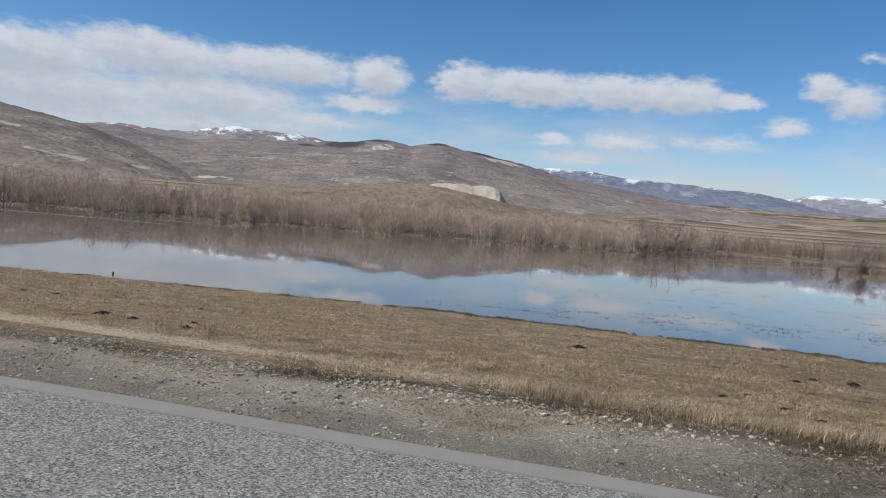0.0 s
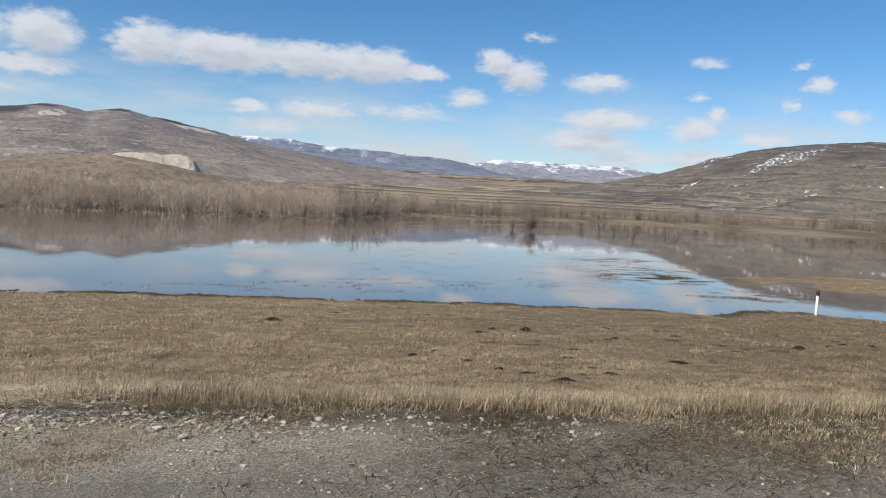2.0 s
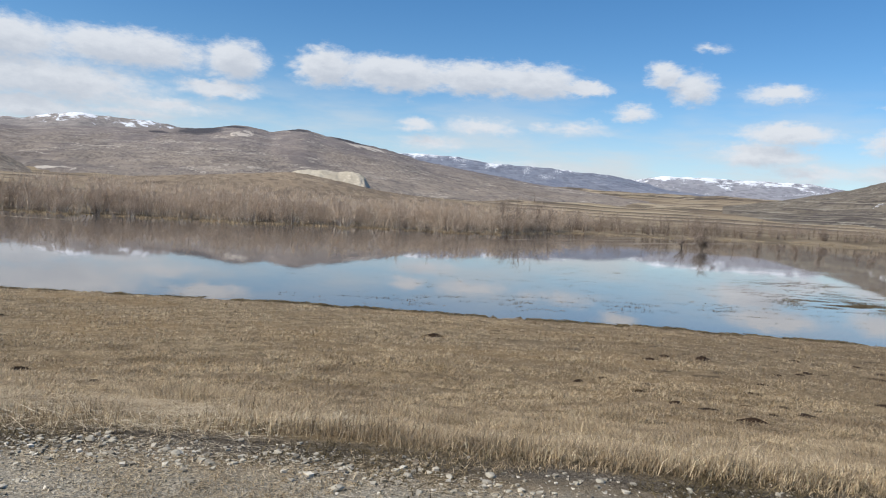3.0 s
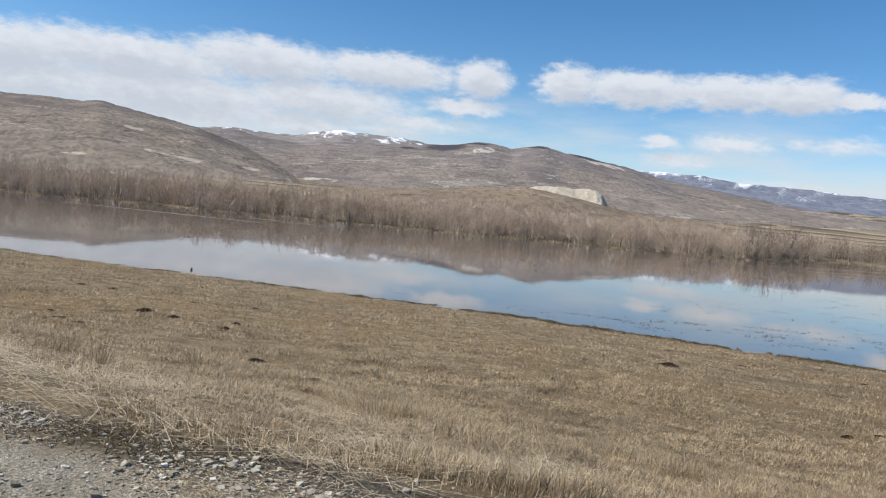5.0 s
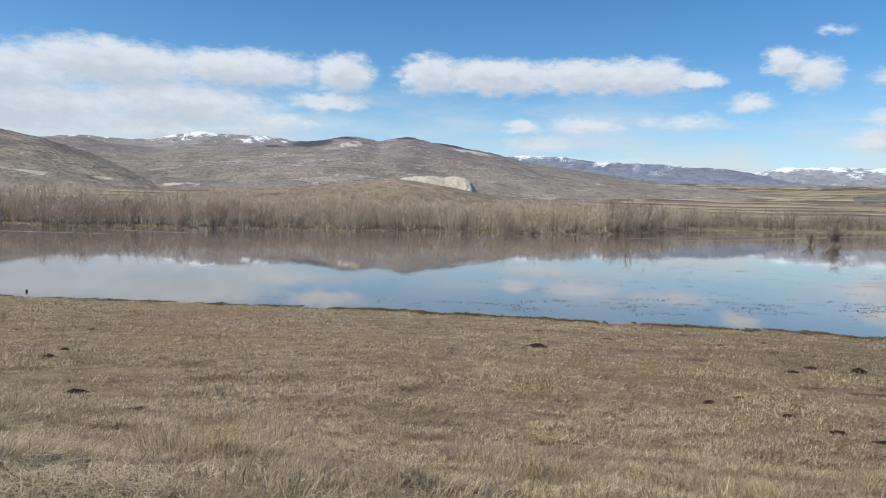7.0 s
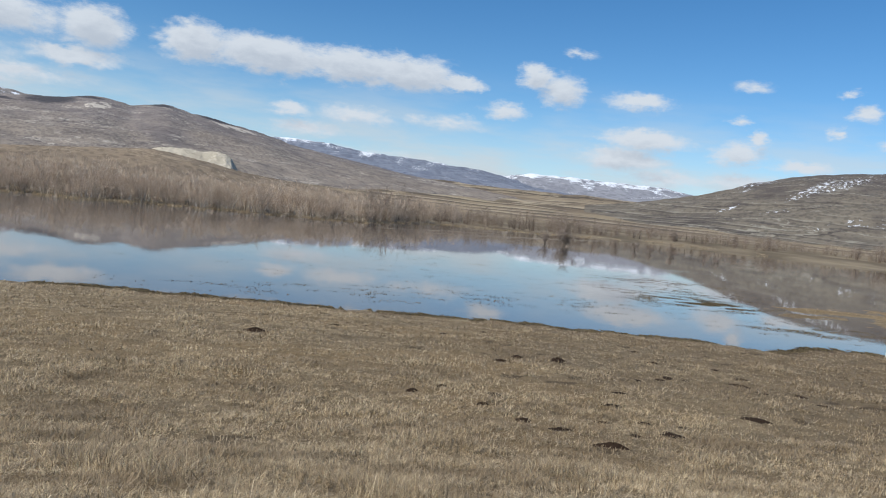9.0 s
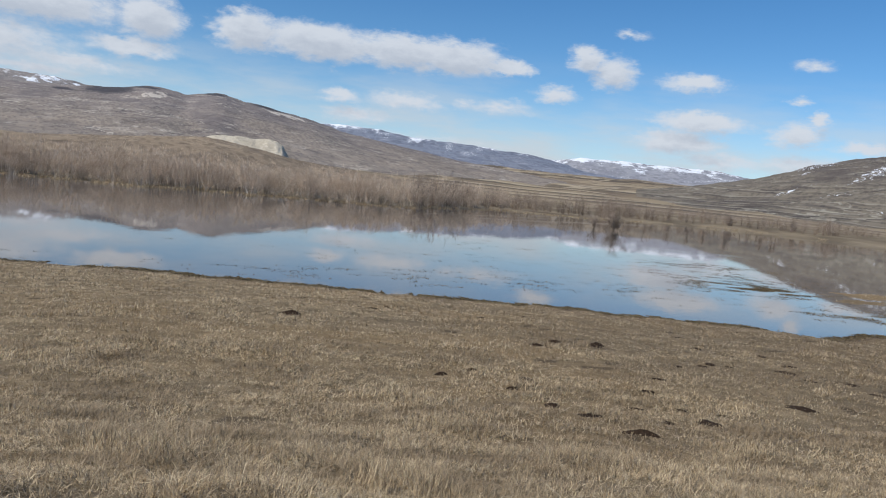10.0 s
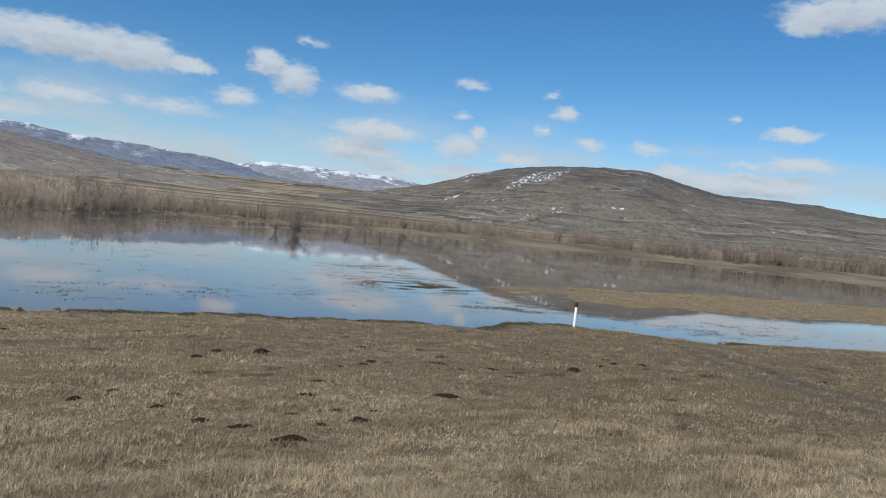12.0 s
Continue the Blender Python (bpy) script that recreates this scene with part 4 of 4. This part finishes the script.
for x, y, wd in ((15.35, 21.0, 0.5), (15.9, 21.35, 0.45), (16.2, 21.0, 0.3), (14.49, 20.82, 0.34), (17.67, 20.58, 0.75), (18.65, 19.38, 0.5), (18.23, 18.29, 0.32), (18.73, 21.7, 0.45), (19.02, 27.3, 0.5), (17.36, 25.37, 0.28), (19.32, 23.5, 0.36), (21.54, 20.3, 0.42), (21.66, 19.38, 0.3),
                 (23.74, 21.75, 0.48), (24.58, 19.9, 0.36), (24.09, 18.0, 0.3), (10.6, 16.39, 0.42), (10.56, 15.39, 0.28), (11.36, 15.41, 0.62), (11.61, 16.54, 0.42), (12.29, 16.29, 0.36), (9.2, 15.6, 0.46), (12.76, 18.99, 0.4), (11.74, 17.84, 0.46),
                 (14.7, 16.9, 0.6), (9.32, 18.49, 0.5), (9.16, 31.0, 0.45), (9.69, 30.49, 0.3), (14.5, 30.67, 0.5), (12.18, 29.14, 0.42), (24.1, 30.7, 0.5), (17.46, 19.54, 0.36), (-12.25, 21.66, 0.3), (-11.37, 20.64, 0.5), (-10.49, 20.28, 0.4),
                 (-9.66, 19.3, 0.26), (-10.86, 27.29, 0.34), (-4.8, 16.12, 0.42), (-6.96, 18.65, 0.28), (-2.86, 15.48, 0.42), (-7.98, 17.39, 0.26), (-15.95, 28.5, 0.5), (-14.7, 28.6, 0.5), (6.3, 32.3, 0.4), (8.5, 30.2, 0.45)):
    molehill(x, y, wd * 0.95, 0.15)

# ---------------------------------------------------------------- stones and gravel


def pebbles():
    """A squat many-sided pebble of unit size: 8 corners, 12 triangles."""
    a = np.array([[sx, sy, sz] for sz in (-1, 1) for sx, sy in ((-1, -1), (1, -1), (1, 1), (-1, 1))], float) * 0.5
    f = np.array([(0, 2, 1), (0, 3, 2), (4, 5, 6), (4, 6, 7), (0, 1, 5), (0, 5, 4), (1, 2, 6), (1, 6, 5), (2, 3, 7), (2, 7, 6), (3, 0, 4), (3, 4, 7)])
    return a, f


def build_gravel(name, count, small, large, power, s_mid, s_dev, label):
    a, f = pebbles()
    s = np.where(rng.uniform(0, 1, count) < 0.6, rng.normal(s_mid, s_dev, count), rng.uniform(0.0, 1.5, count))
    u = rng.uniform(-9, 12, count)
    x, y = from_road(u, s)
    ok = (s > 0.03) & (wave(x, y, 2.1, 5.0) + 0.8 > rng.uniform(0, 1, count))
    ok &= rng.uniform(0, 1, count) < np.where(s < 1.0, np.interp(u, (0.5, 2.2), (0.75, 0.22)), np.interp(u, (0.8, 2.2), (1.0, 0.3)))
    x, y, s = x[ok], y[ok], s[ok]
    count = len(x)
    z = land(x, y)
    size = small + (large - small) * rng.uniform(0, 1, count) ** power
    v = a[None] * rng.uniform(0.45, 1.2, (count, 8, 1)) * np.stack([size * rng.uniform(0.8, 1.35, count), size, size * rng.uniform(0.5, 0.9, count)], -1)[:, None]
    t = rng.uniform(0, 6.283, count)
    c, sn = np.cos(t)[:, None], np.sin(t)[:, None]
    v = np.stack([v[..., 0] * c - v[..., 1] * sn, v[..., 0] * sn + v[..., 1] * c, v[..., 2]], -1) + np.stack([x, y, z + size * 0.1], -1)[:, None]
    faces = (f[None] + (np.arange(count) * 8)[:, None, None]).reshape(-1, 3)
    tagged(new(name, mesh_of(name, v.reshape(-1, 3), faces, GRAVEL)), label, "gravel", kind="stuff")


build_gravel("gravel", 26000, 0.005, 0.018, 2.5, 0.9, 0.5, "fine loose gravel on the road shoulder")
build_gravel("rubble", 12000, 0.008, 0.034, 3.4, 1.18, 0.15, "pale broken stones along the outer shoulder")


def stone_mesh(seed):
    bm = bmesh.new()
    bmesh.ops.create_icosphere(bm, subdivisions=2, radius=0.5)
    r_ = random.Random(seed)
    for v in bm.verts:
        q = noise.noise(v.co * 2.3 + Vector((seed * 3.1, 0, 0)))
        v.co *= 1 + 0.45 * q
        v.co.z *= 0.6
        v.co.x = round(v.co.x * 5) / 5 * 0.5 + v.co.x * 0.5
    me = bpy.data.meshes.new("stone")
    bm.to_mesh(me)
    bm.free()
    me.materials.append(STONE)
    return me


STONES = [stone_mesh(k) for k in range(5)]
for x, y, sz in ((1.02, 5.3, 0.085), (0.18, 5.84, 0.075), (-0.2, 6.1, 0.05), (-0.32, 6.08, 0.06), (0.12, 5.92, 0.05), (0.5, 6.1, 0.055), (0.72, 5.88, 0.06), (1.1, 5.6, 0.05), (0.8, 5.42, 0.05), (1.8, 5.4, 0.06),
                 (2.44, 5.42, 0.06), (2.7, 4.5, 0.035), (1.85, 5.5, 0.075), (1.4, 5.5, 0.06), (0.4, 4.6, 0.03), (0.1, 4.7, 0.03), (0.52, 6.3, 0.05), (1.62, 5.48, 0.06), (2.8, 5.0, 0.05), (2.9, 5.3, 0.045)):
    ob = tagged(new("stone", STONES[int(rng.integers(5))]), "pale angular limestone lump on the gravel shoulder", "stone", "shoulder stones")
    ob.matrix_world = Matrix.Translation((x, y, land1(x, y) + sz * 0.12)) @ Matrix.Rotation(rng.uniform(0, 6.28), 4, "Z") @ Matrix.Diagonal((sz * 0.85, sz * 0.65, sz * 0.6, 1))

# ---------------------------------------------------------------- grass


def blades(x, y, z, h, width, lean_a, lean, bend, simple=False):
    """One bent blade each: a quad and a tip, or a single spike where it stands far off."""
    n = len(x)
    side = np.stack([-np.sin(lean_a + bend), np.cos(lean_a + bend), 0 * x], -1) * (width / 2)[:, None]
    d = np.stack([np.cos(lean_a), np.sin(lean_a), 0 * x], -1)
    p0 = np.stack([x, y, z], -1)
    mid = p0 + d * (lean * h * 0.35)[:, None] + np.array([0, 0, 1.0]) * (h * 0.6)[:, None]
    tip = p0 + d * (lean * h)[:, None] + np.array([0, 0, 1.0]) * (h * np.clip(1.05 - 0.35 * lean, 0.15, 1))[:, None]
    i = np.arange(n)[:, None]
    if simple:
        return np.stack([p0 - side, p0 + side, tip], 1).reshape(-1, 3), i * 3 + [0, 1, 2]
    v = np.stack([p0 - side, p0 + side, mid + side * 0.8, mid - side * 0.8, tip], 1).reshape(-1, 3)
    i = i * 5
    return v, np.concatenate([i + [0, 1, 2], i + [0, 2, 3], i + [3, 2, 4]])


def build_grass(name, clumps, r0, r1, per, label, simple=False):
    cx, cy = 2.2, 3.0
    r = r0 * (r1 / r0) ** rng.uniform(0, 1, clumps)
    a = np.radians(rng.uniform(-44, 82, clumps))
    x, y = cx + r * np.sin(a), cy + r * np.cos(a)
    u, s = road_axes(x, y)
    z = land(x, y)
    dens = 0.66 + 0.35 * wave(x * 0.8, y, 0.9, 3.0) + 0.45 * wave(x * 0.8, y, 2.7, 6.0)
    keep = (s > 0.12) & (z > WATER_Z + 0.07 + 0.07 * wave(x, y, 2.0, 7.0)) & (s < 66) & (rng.uniform(0, 1, clumps) < np.clip(dens, 0.14, 1))
    thin = np.interp(s + 2.0 - foot_at(u), (0, 0.5, 1.0, 1.4, 1.55, 1.95, 2.15), (0.2, 0.55, 0.5, 0.25, 0.10, 0.16, 1.0))
    thin = thin + 0.3 * np.clip(u - 1.2, 0, 1) * (s > 0.6) * (s < 2.1) - np.clip((u - 1.0) / 4, 0, 0.3) * (s < 0.9)
    keep &= rng.uniform(0, 1, clumps) < thin
    keep &= rng.uniform(0, 1, clumps) > 0.8 * bare_at(x, y) * (s > 3) + 0.92 * rut_at(x, y)
    x, y, z, u, s, r = x[keep], y[keep], z[keep], u[keep], s[keep], r[keep]
    n = len(x)
    tuft = np.clip(wave(x, y, 1.7, 2.0) - 0.25, 0, 1)
    tall = 0.036 + 0.030 * np.clip(0.5 + 0.7 * wave(x, y, 0.7, 9.0), 0, 1.3) + 0.075 * tuft + 0.030 * np.exp(-((s - foot_at(u) - 0.3) / 0.4) ** 2) * (1 + 0.6 * wave(x, y, 2.4, 13.0)) + 0.10 * np.exp(-((s - 6.5) / 2.5) ** 2) * tuft
    tall = 1.35 * tall * np.where(s < foot_at(u) - 0.1, 0.45, 1.0)
    rep = lambda q: np.repeat(q, per)
    k = n * per
    rad = rng.uniform(0, 1, k) ** 0.5 * (0.05 + 0.006 * rep(r))
    t = rng.uniform(0, 6.283, k)
    X, Y = rep(x) + rad * np.cos(t), rep(y) + rad * np.sin(t)
    h = rep(tall) * rng.uniform(0.4, 1.4, k)
    lean = rng.uniform(0.1, 1.4, k) + (rng.uniform(0, 1, k) < 0.5) * rng.uniform(0.4, 3.0, k)
    lean = np.where(rep(abs(s - foot_at(u) - 0.3) < 0.4), lean * 0.5, lean)
    width = np.maximum(0.004, 0.0009 * rep(r)) * rng.uniform(0.6, 1.4, k)
    turn = rep(3.0 * wave(x, y, 3.5, 15.0)) + rng.normal(0, 1.5, k)
    v, f = blades(X, Y, rep(z) - 0.005, h, width, turn, lean, rng.normal(0, 0.5, k), simple)
    tagged(new(name, mesh_of(name, v, f, GRASS)), label, "grass", kind="stuff")


build_grass("verge_grass", 42000, 2.6, 8.0, 6, "matted dry grass along the verge and the top of the bank")
build_grass("slope_grass", 130000, 7.5, 18.0, 7, "matted dry grass on the bank below the road", True)
build_grass("meadow_grass", 210000, 17.0, 115.0, 5, "short dry straw-coloured grass over the meadow", True)

# drowned grass: tufts that break the water's surface
def build_reeds(count):
    pts = []
    for cx, cy, rx, ry, nn in ((43, 52.5, 5.5, 4, 0.34), (52, 70, 9, 4, 0.10), (42.5, 41, 6, 3, 0.11), (26, 47, 16, 4, 0.05), (20, 60, 18, 9, 0.03), (47, 60, 12, 7, 0.12), (10, 46, 12, 3, 0.025), (52, 30, 12, 4, 0.08), (30, 75, 22, 10, 0.03)):
        k = int(count * nn)
        q = rng.normal(0, 0.5, (k, 2))
        pts.append(np.stack([cx + rx * q[:, 0], cy + ry * q[:, 1]], -1))
    p = np.concatenate(pts)
    keep = wave(p[:, 0] * 0.5, p[:, 1], 1.4, 4.0) > 0.05
    p = p[keep]
    p = p[land(p[:, 0], p[:, 1]) < WATER_Z + 0.02]
    per = 9
    n = len(p) * per
    rep = lambda q: np.repeat(q, per)
    t = rng.uniform(0, 6.283, n)
    rad = 0.22 * rng.uniform(0, 1, n) ** 0.5
    v, f = blades(rep(p[:, 0]) + rad * np.cos(t) * 2.6, rep(p[:, 1]) + rad * np.sin(t), np.full(n, WATER_Z - 0.02), rng.uniform(0.03, 0.085, n), rng.uniform(0.03, 0.06, n), t, rng.uniform(1.0, 4.5, n), rng.normal(0, 0.5, n))
    tagged(new("drowned_grass", mesh_of("drowned_grass", v, f, REED)), "dark drowned grass tufts breaking the water", "grass", kind="stuff")


build_reeds(5200)


# dead sedge at the foot of the far thicket
def build_sedge(count):
    a = rng.uniform(-41, 44, count)
    r = np.interp(a, *zip(*FAR_SHORE)) + 5 * wave(a, 0 * a, 0.7, 1.0) + 2.0 * wave(a, 0 * a, 2.6, 3.0) + rng.normal(-0.6, 1.0, count)
    ok = wave(a, 0 * a, 3.1, 4.0) + 0.6 * wave(a, 0 * a, 11.0, 2.0) > -0.25
    a, r = np.radians(a[ok]), r[ok]
    n = len(a)
    x, y = r * np.sin(a), r * np.cos(a)
    v, f = blades(x, y, np.maximum(land(x, y), WATER_Z) - 0.03, rng.uniform(0.15, 0.75, n), rng.uniform(0.05, 0.13, n), rng.uniform(0, 6.28, n), rng.uniform(0.2, 1.6, n), rng.normal(0, 0.5, n), True)
    tagged(new("dead_sedge", mesh_of("dead_sedge", v, f, GRASS)), "dry golden sedge at the foot of the lakeside thicket", "grass", kind="stuff")


build_sedge(22000)


# silt bars that just break the surface towards the far side
def silt_bar(x, y, length, width, turn):
    n = 40
    t = np.linspace(0, 1, n)
    prof = np.sin(t * math.pi) ** 0.6 * (0.6 + 0.4 * wave(t * length, 0 * t, 0.35, x))
    off = 0.8 * width * wave(t * length, 0 * t, 0.12, y)
    rows = []
    for side, h in ((-1, -0.06), (-0.5, 0.03), (0.5, 0.03), (1, -0.06)):
        rows.append(np.stack([(t - 0.5) * length, off + side * width * prof, np.full(n, WATER_Z + h)], -1))
    v = np.stack(rows, 1).reshape(-1, 3)
    c, s_ = math.cos(turn), math.sin(turn)
    v = v @ np.array([[c, s_, 0], [-s_, c, 0], [0, 0, 1]]) + [x, y, 0]
    ob = tagged(new("silt_bar", mesh_of("silt_bar", v, grid_faces(n, 4), MUD, True)), "low bar of pale wet silt in the flood", "silt bar", "silt bars")


for x, y, ln, wd, dg in ((-58, 112, 34, 0.5, 0), (-41, 123, 14, 0.4, -8), (50, 152, 26, 0.5, 40), (62, 150, 34, 0.6, 30), (72, 172, 40, 0.9, 38), (84, 168, 44, 0.7, 36), (98, 182, 46, 0.9, 40), (112, 192, 50, 1.0, 38),
                         (126, 206, 52, 1.1, 40), (100, 212, 50, 1.2, 38), (88, 196, 44, 0.9, 40), (146, 100, 40, 0.5, -20), (228, 122, 70, 0.9, -22), (250, 110, 80, 0.9, -22), (285, 100, 70, 0.8, -24)):
    silt_bar(x, y, ln, wd, radians(dg))


# dark drift of stalks along the water's edge
def build_drift(count):
    u = rng.uniform(-42, 60, count)
    s = shore_at(u) + rng.normal(-0.1, 0.26, count)
    x, y = from_road(u, s)
    ok = wave(u, 0 * u, 0.9, 3.0) + 0.6 * wave(u, 0 * u, 4.0, 6.0) > -0.6
    x, y = x[ok], y[ok]
    z = np.maximum(land(x, y), WATER_Z) - 0.005
    n = len(x)
    v, f = blades(x, y, z, rng.uniform(0.02, 0.075, n), rng.uniform(0.025, 0.08, n), rng.uniform(0, 6.28, n), rng.uniform(1.5, 5.5, n), rng.normal(0, 0.5, n))
    tagged(new("drift_line", mesh_of("drift_line", v, f, REED)), "dark drift of sodden stalks along the shore", "drift", kind="stuff")


build_drift(56000)


# straw and broken stalks strewn over the shoulder
def build_litter(name, count, u0, u1, s0, s1, long, label, s_mid=None, s_dev=0.3, mat=GRASS):
    u = rng.uniform(u0, u1, count)
    s = rng.uniform(s0, s1, count) if s_mid is None else np.clip(rng.normal(s_mid, s_dev, count), s0, s1)
    x, y = from_road(u, s)
    ok = wave(x, y, 1.8, 8.0) + 0.75 > rng.uniform(0, 1.1, count)
    ok &= rng.uniform(0, 1, count) < np.where(s < 1.6, np.interp(u, (0.8, 2.4), (0.95, 0.3)), 1.0)
    x, y = x[ok], y[ok]
    n = len(x)
    z = land(x, y) + rng.uniform(0.003, 0.014 if long < 0.2 else 0.09, n)
    t = rng.normal(math.atan2(EDGE_SLOPE, 1), 0.75, n) + math.pi * (rng.uniform(0, 1, n) < 0.5)
    ln, wd = long * rng.uniform(0.3, 1.4, n), rng.uniform(0.0010, 0.0024, n)
    d = np.stack([np.cos(t), np.sin(t), rng.normal(0, 0.10, n)], -1) * ln[:, None]
    side = np.stack([-np.sin(t), np.cos(t), 0 * t], -1) * wd[:, None]
    p0 = np.stack([x, y, z], -1)
    v = np.stack([p0 - side, p0 + side, p0 + d + side * 0.4, p0 + d - side * 0.4], 1).reshape(-1, 3)
    tagged(new(name, mesh_of(name, v, np.arange(n * 4).reshape(-1, 4), mat)), label, "straw", kind="stuff")


build_litter("straw_litter", 52000, -9, 12, 0.35, 1.45, 0.035, "dead straw strewn over the gravel shoulder", 0.95, 0.32, LODGED)
build_litter("lodged_straw", 14000, -7.5, 0.6, 1.55, 4.7, 0.24, "pale flattened straw at the top of the bank", 2.7, 0.85, LODGED)


# sodden dark stalks under the fringe of the bank
def build_dark_litter(count):
    u = rng.uniform(-9, 12, count)
    wide = np.clip(u - 0.6, 0, 2.5)
    s = np.where(rng.uniform(0, 1, count) < 0.75, rng.normal(foot_at(u) - 0.24 - 0.10 * wide, 0.12 + 0.16 * wide, count), np.where(u > 1, rng.uniform(0.1, 1.9, count), foot_at(u) - rng.uniform(0.1, 0.5, count)))
    x, y = from_road(u, s)
    ok = (wave(x * 0.6, y, 2.6, 3.0) + 0.7 > rng.uniform(0, 1.1, count)) & (s > 0.1) & (rng.uniform(0, 1, count) < np.interp(u, (-0.6, 1.0), (0.4, 1.0)))
    x, y, wide = x[ok], y[ok], wide[ok]
    n = len(x)
    v, f = blades(x, y, land(x, y), rng.uniform(0.01, 0.05, n) * (1 + 0.35 * wide), rng.uniform(0.003, 0.009, n), rng.uniform(0, 6.28, n), rng.uniform(0.6, 3.5, n), rng.normal(0, 0.5, n), True)
    tagged(new("rotten_stalks", mesh_of("rotten_stalks", v, f, REED)), "dark rotten stalks and leaves on the shoulder", "litter", kind="stuff")


build_dark_litter(80000)


# tall dead weeds
def weed_mesh(seed):
    r_ = np.random.default_rng(seed)
    base, tip, rad = [], [], []
    for _ in range(26):
        a, o = r_.uniform(0, 6.283), r_.uniform(0, 0.09)
        f = np.array([math.cos(a) * o, math.sin(a) * o, -0.03])
        h, tl = r_.uniform(0.4, 1.0), r_.uniform(0.05, 0.5)
        e = f + np.array([math.cos(a) * tl * h, math.sin(a) * tl * h, h])
        base.append(f), tip.append(e), rad.append(r_.uniform(0.003, 0.006))
        for _ in range(5):
            q = r_.uniform(0.4, 0.95)
            c = f + (e - f) * q
            b2_ = r_.uniform(0, 6.283)
            base.append(c), tip.append(c + np.array([math.cos(b2_), math.sin(b2_), r_.uniform(0.4, 1.4)]) * r_.uniform(0.05, 0.16)), rad.append(0.0028)
    return mesh_of("weed", *cones(base, tip, rad), GRASS)


WEEDS = [weed_mesh(k) for k in range(4)]
for x, y, h in ((0.0, 9.73, 0.42), (0.22, 10.29, 0.38), (0.23, 12.84, 0.34), (1.24, 14.87, 0.3), (3.02, 16.84, 0.26), (2.38, 17.6, 0.26), (-2.27, 13.14, 0.34), (1.22, 8.64, 0.36), (2.97, 11.39, 0.34), (7.15, 11.63, 0.32),
                (5.82, 13.99, 0.28), (3.74, 12.93, 0.3), (9.82, 11.42, 0.34), (18.38, 14.02, 0.42), (9.54, 10.96, 0.4), (14.14, 10.61, 0.42), (13.82, 8.72, 0.4), (6.19, 12.9, 0.3), (-3.4, 9.4, 0.5), (-2.6, 8.6, 0.5), (11.2, 9.6, 0.4)):
    ob = tagged(new("dead_weed", WEEDS[int(rng.integers(4))]), "tuft of tall dead weed stalks on the bank", "weed", "dead weeds")
    ob.matrix_world = Matrix.Translation((x, y, land1(x, y))) @ Matrix.Rotation(rng.uniform(0, 6.28), 4, "Z") @ Matrix.Diagonal((h * 1.2, h * 1.2, h, 1))

# a dark stake and a dry reed at the water's edge
bm = bmesh.new()
bmesh.ops.create_cone(bm, cap_ends=True, segments=9, radius1=0.11, radius2=0.07, depth=0.55)
for v in bm.verts:
    v.co += Vector((noise.noise(v.co * 6) * 0.03, noise.noise(v.co * 7 + Vector((3, 0, 0))) * 0.03, 0.1 + 0.04 * noise.noise(v.co * 9)))
me = bpy.data.meshes.new("stump")
bm.to_mesh(me)
bm.free()
me.materials.append(SOIL)
ob = tagged(new("stump", me), "short dark rotten stump standing in the shallows", "stump")
ob.location, ob.scale = (-20.2, 46.1, WATER_Z), (0.7, 0.7, 0.35)

# a scrap of white litter in the grass
sx, sy = np.meshgrid(np.linspace(-0.5, 0.5, 7), np.linspace(-0.5, 0.5, 7), indexing="ij")
sv = np.stack([sx * 0.10, sy * 0.07, 0.05 + 0.035 * wave(sx, sy, 6.0, 3.0) + 0.02 * wave(sx, sy, 13.0, 5.0)], -1).reshape(-1, 3)
scrap = tagged(new("paper_scrap", mesh_of("paper_scrap", sv, grid_faces(7, 7), POST_PAINT)), "crumpled white scrap caught in dry grass", "litter")
scrap.location = (0.68, 9.23, land1(0.68, 9.23))
mod = scrap.modifiers.new("thickness", "SOLIDIFY")
mod.thickness = 0.002
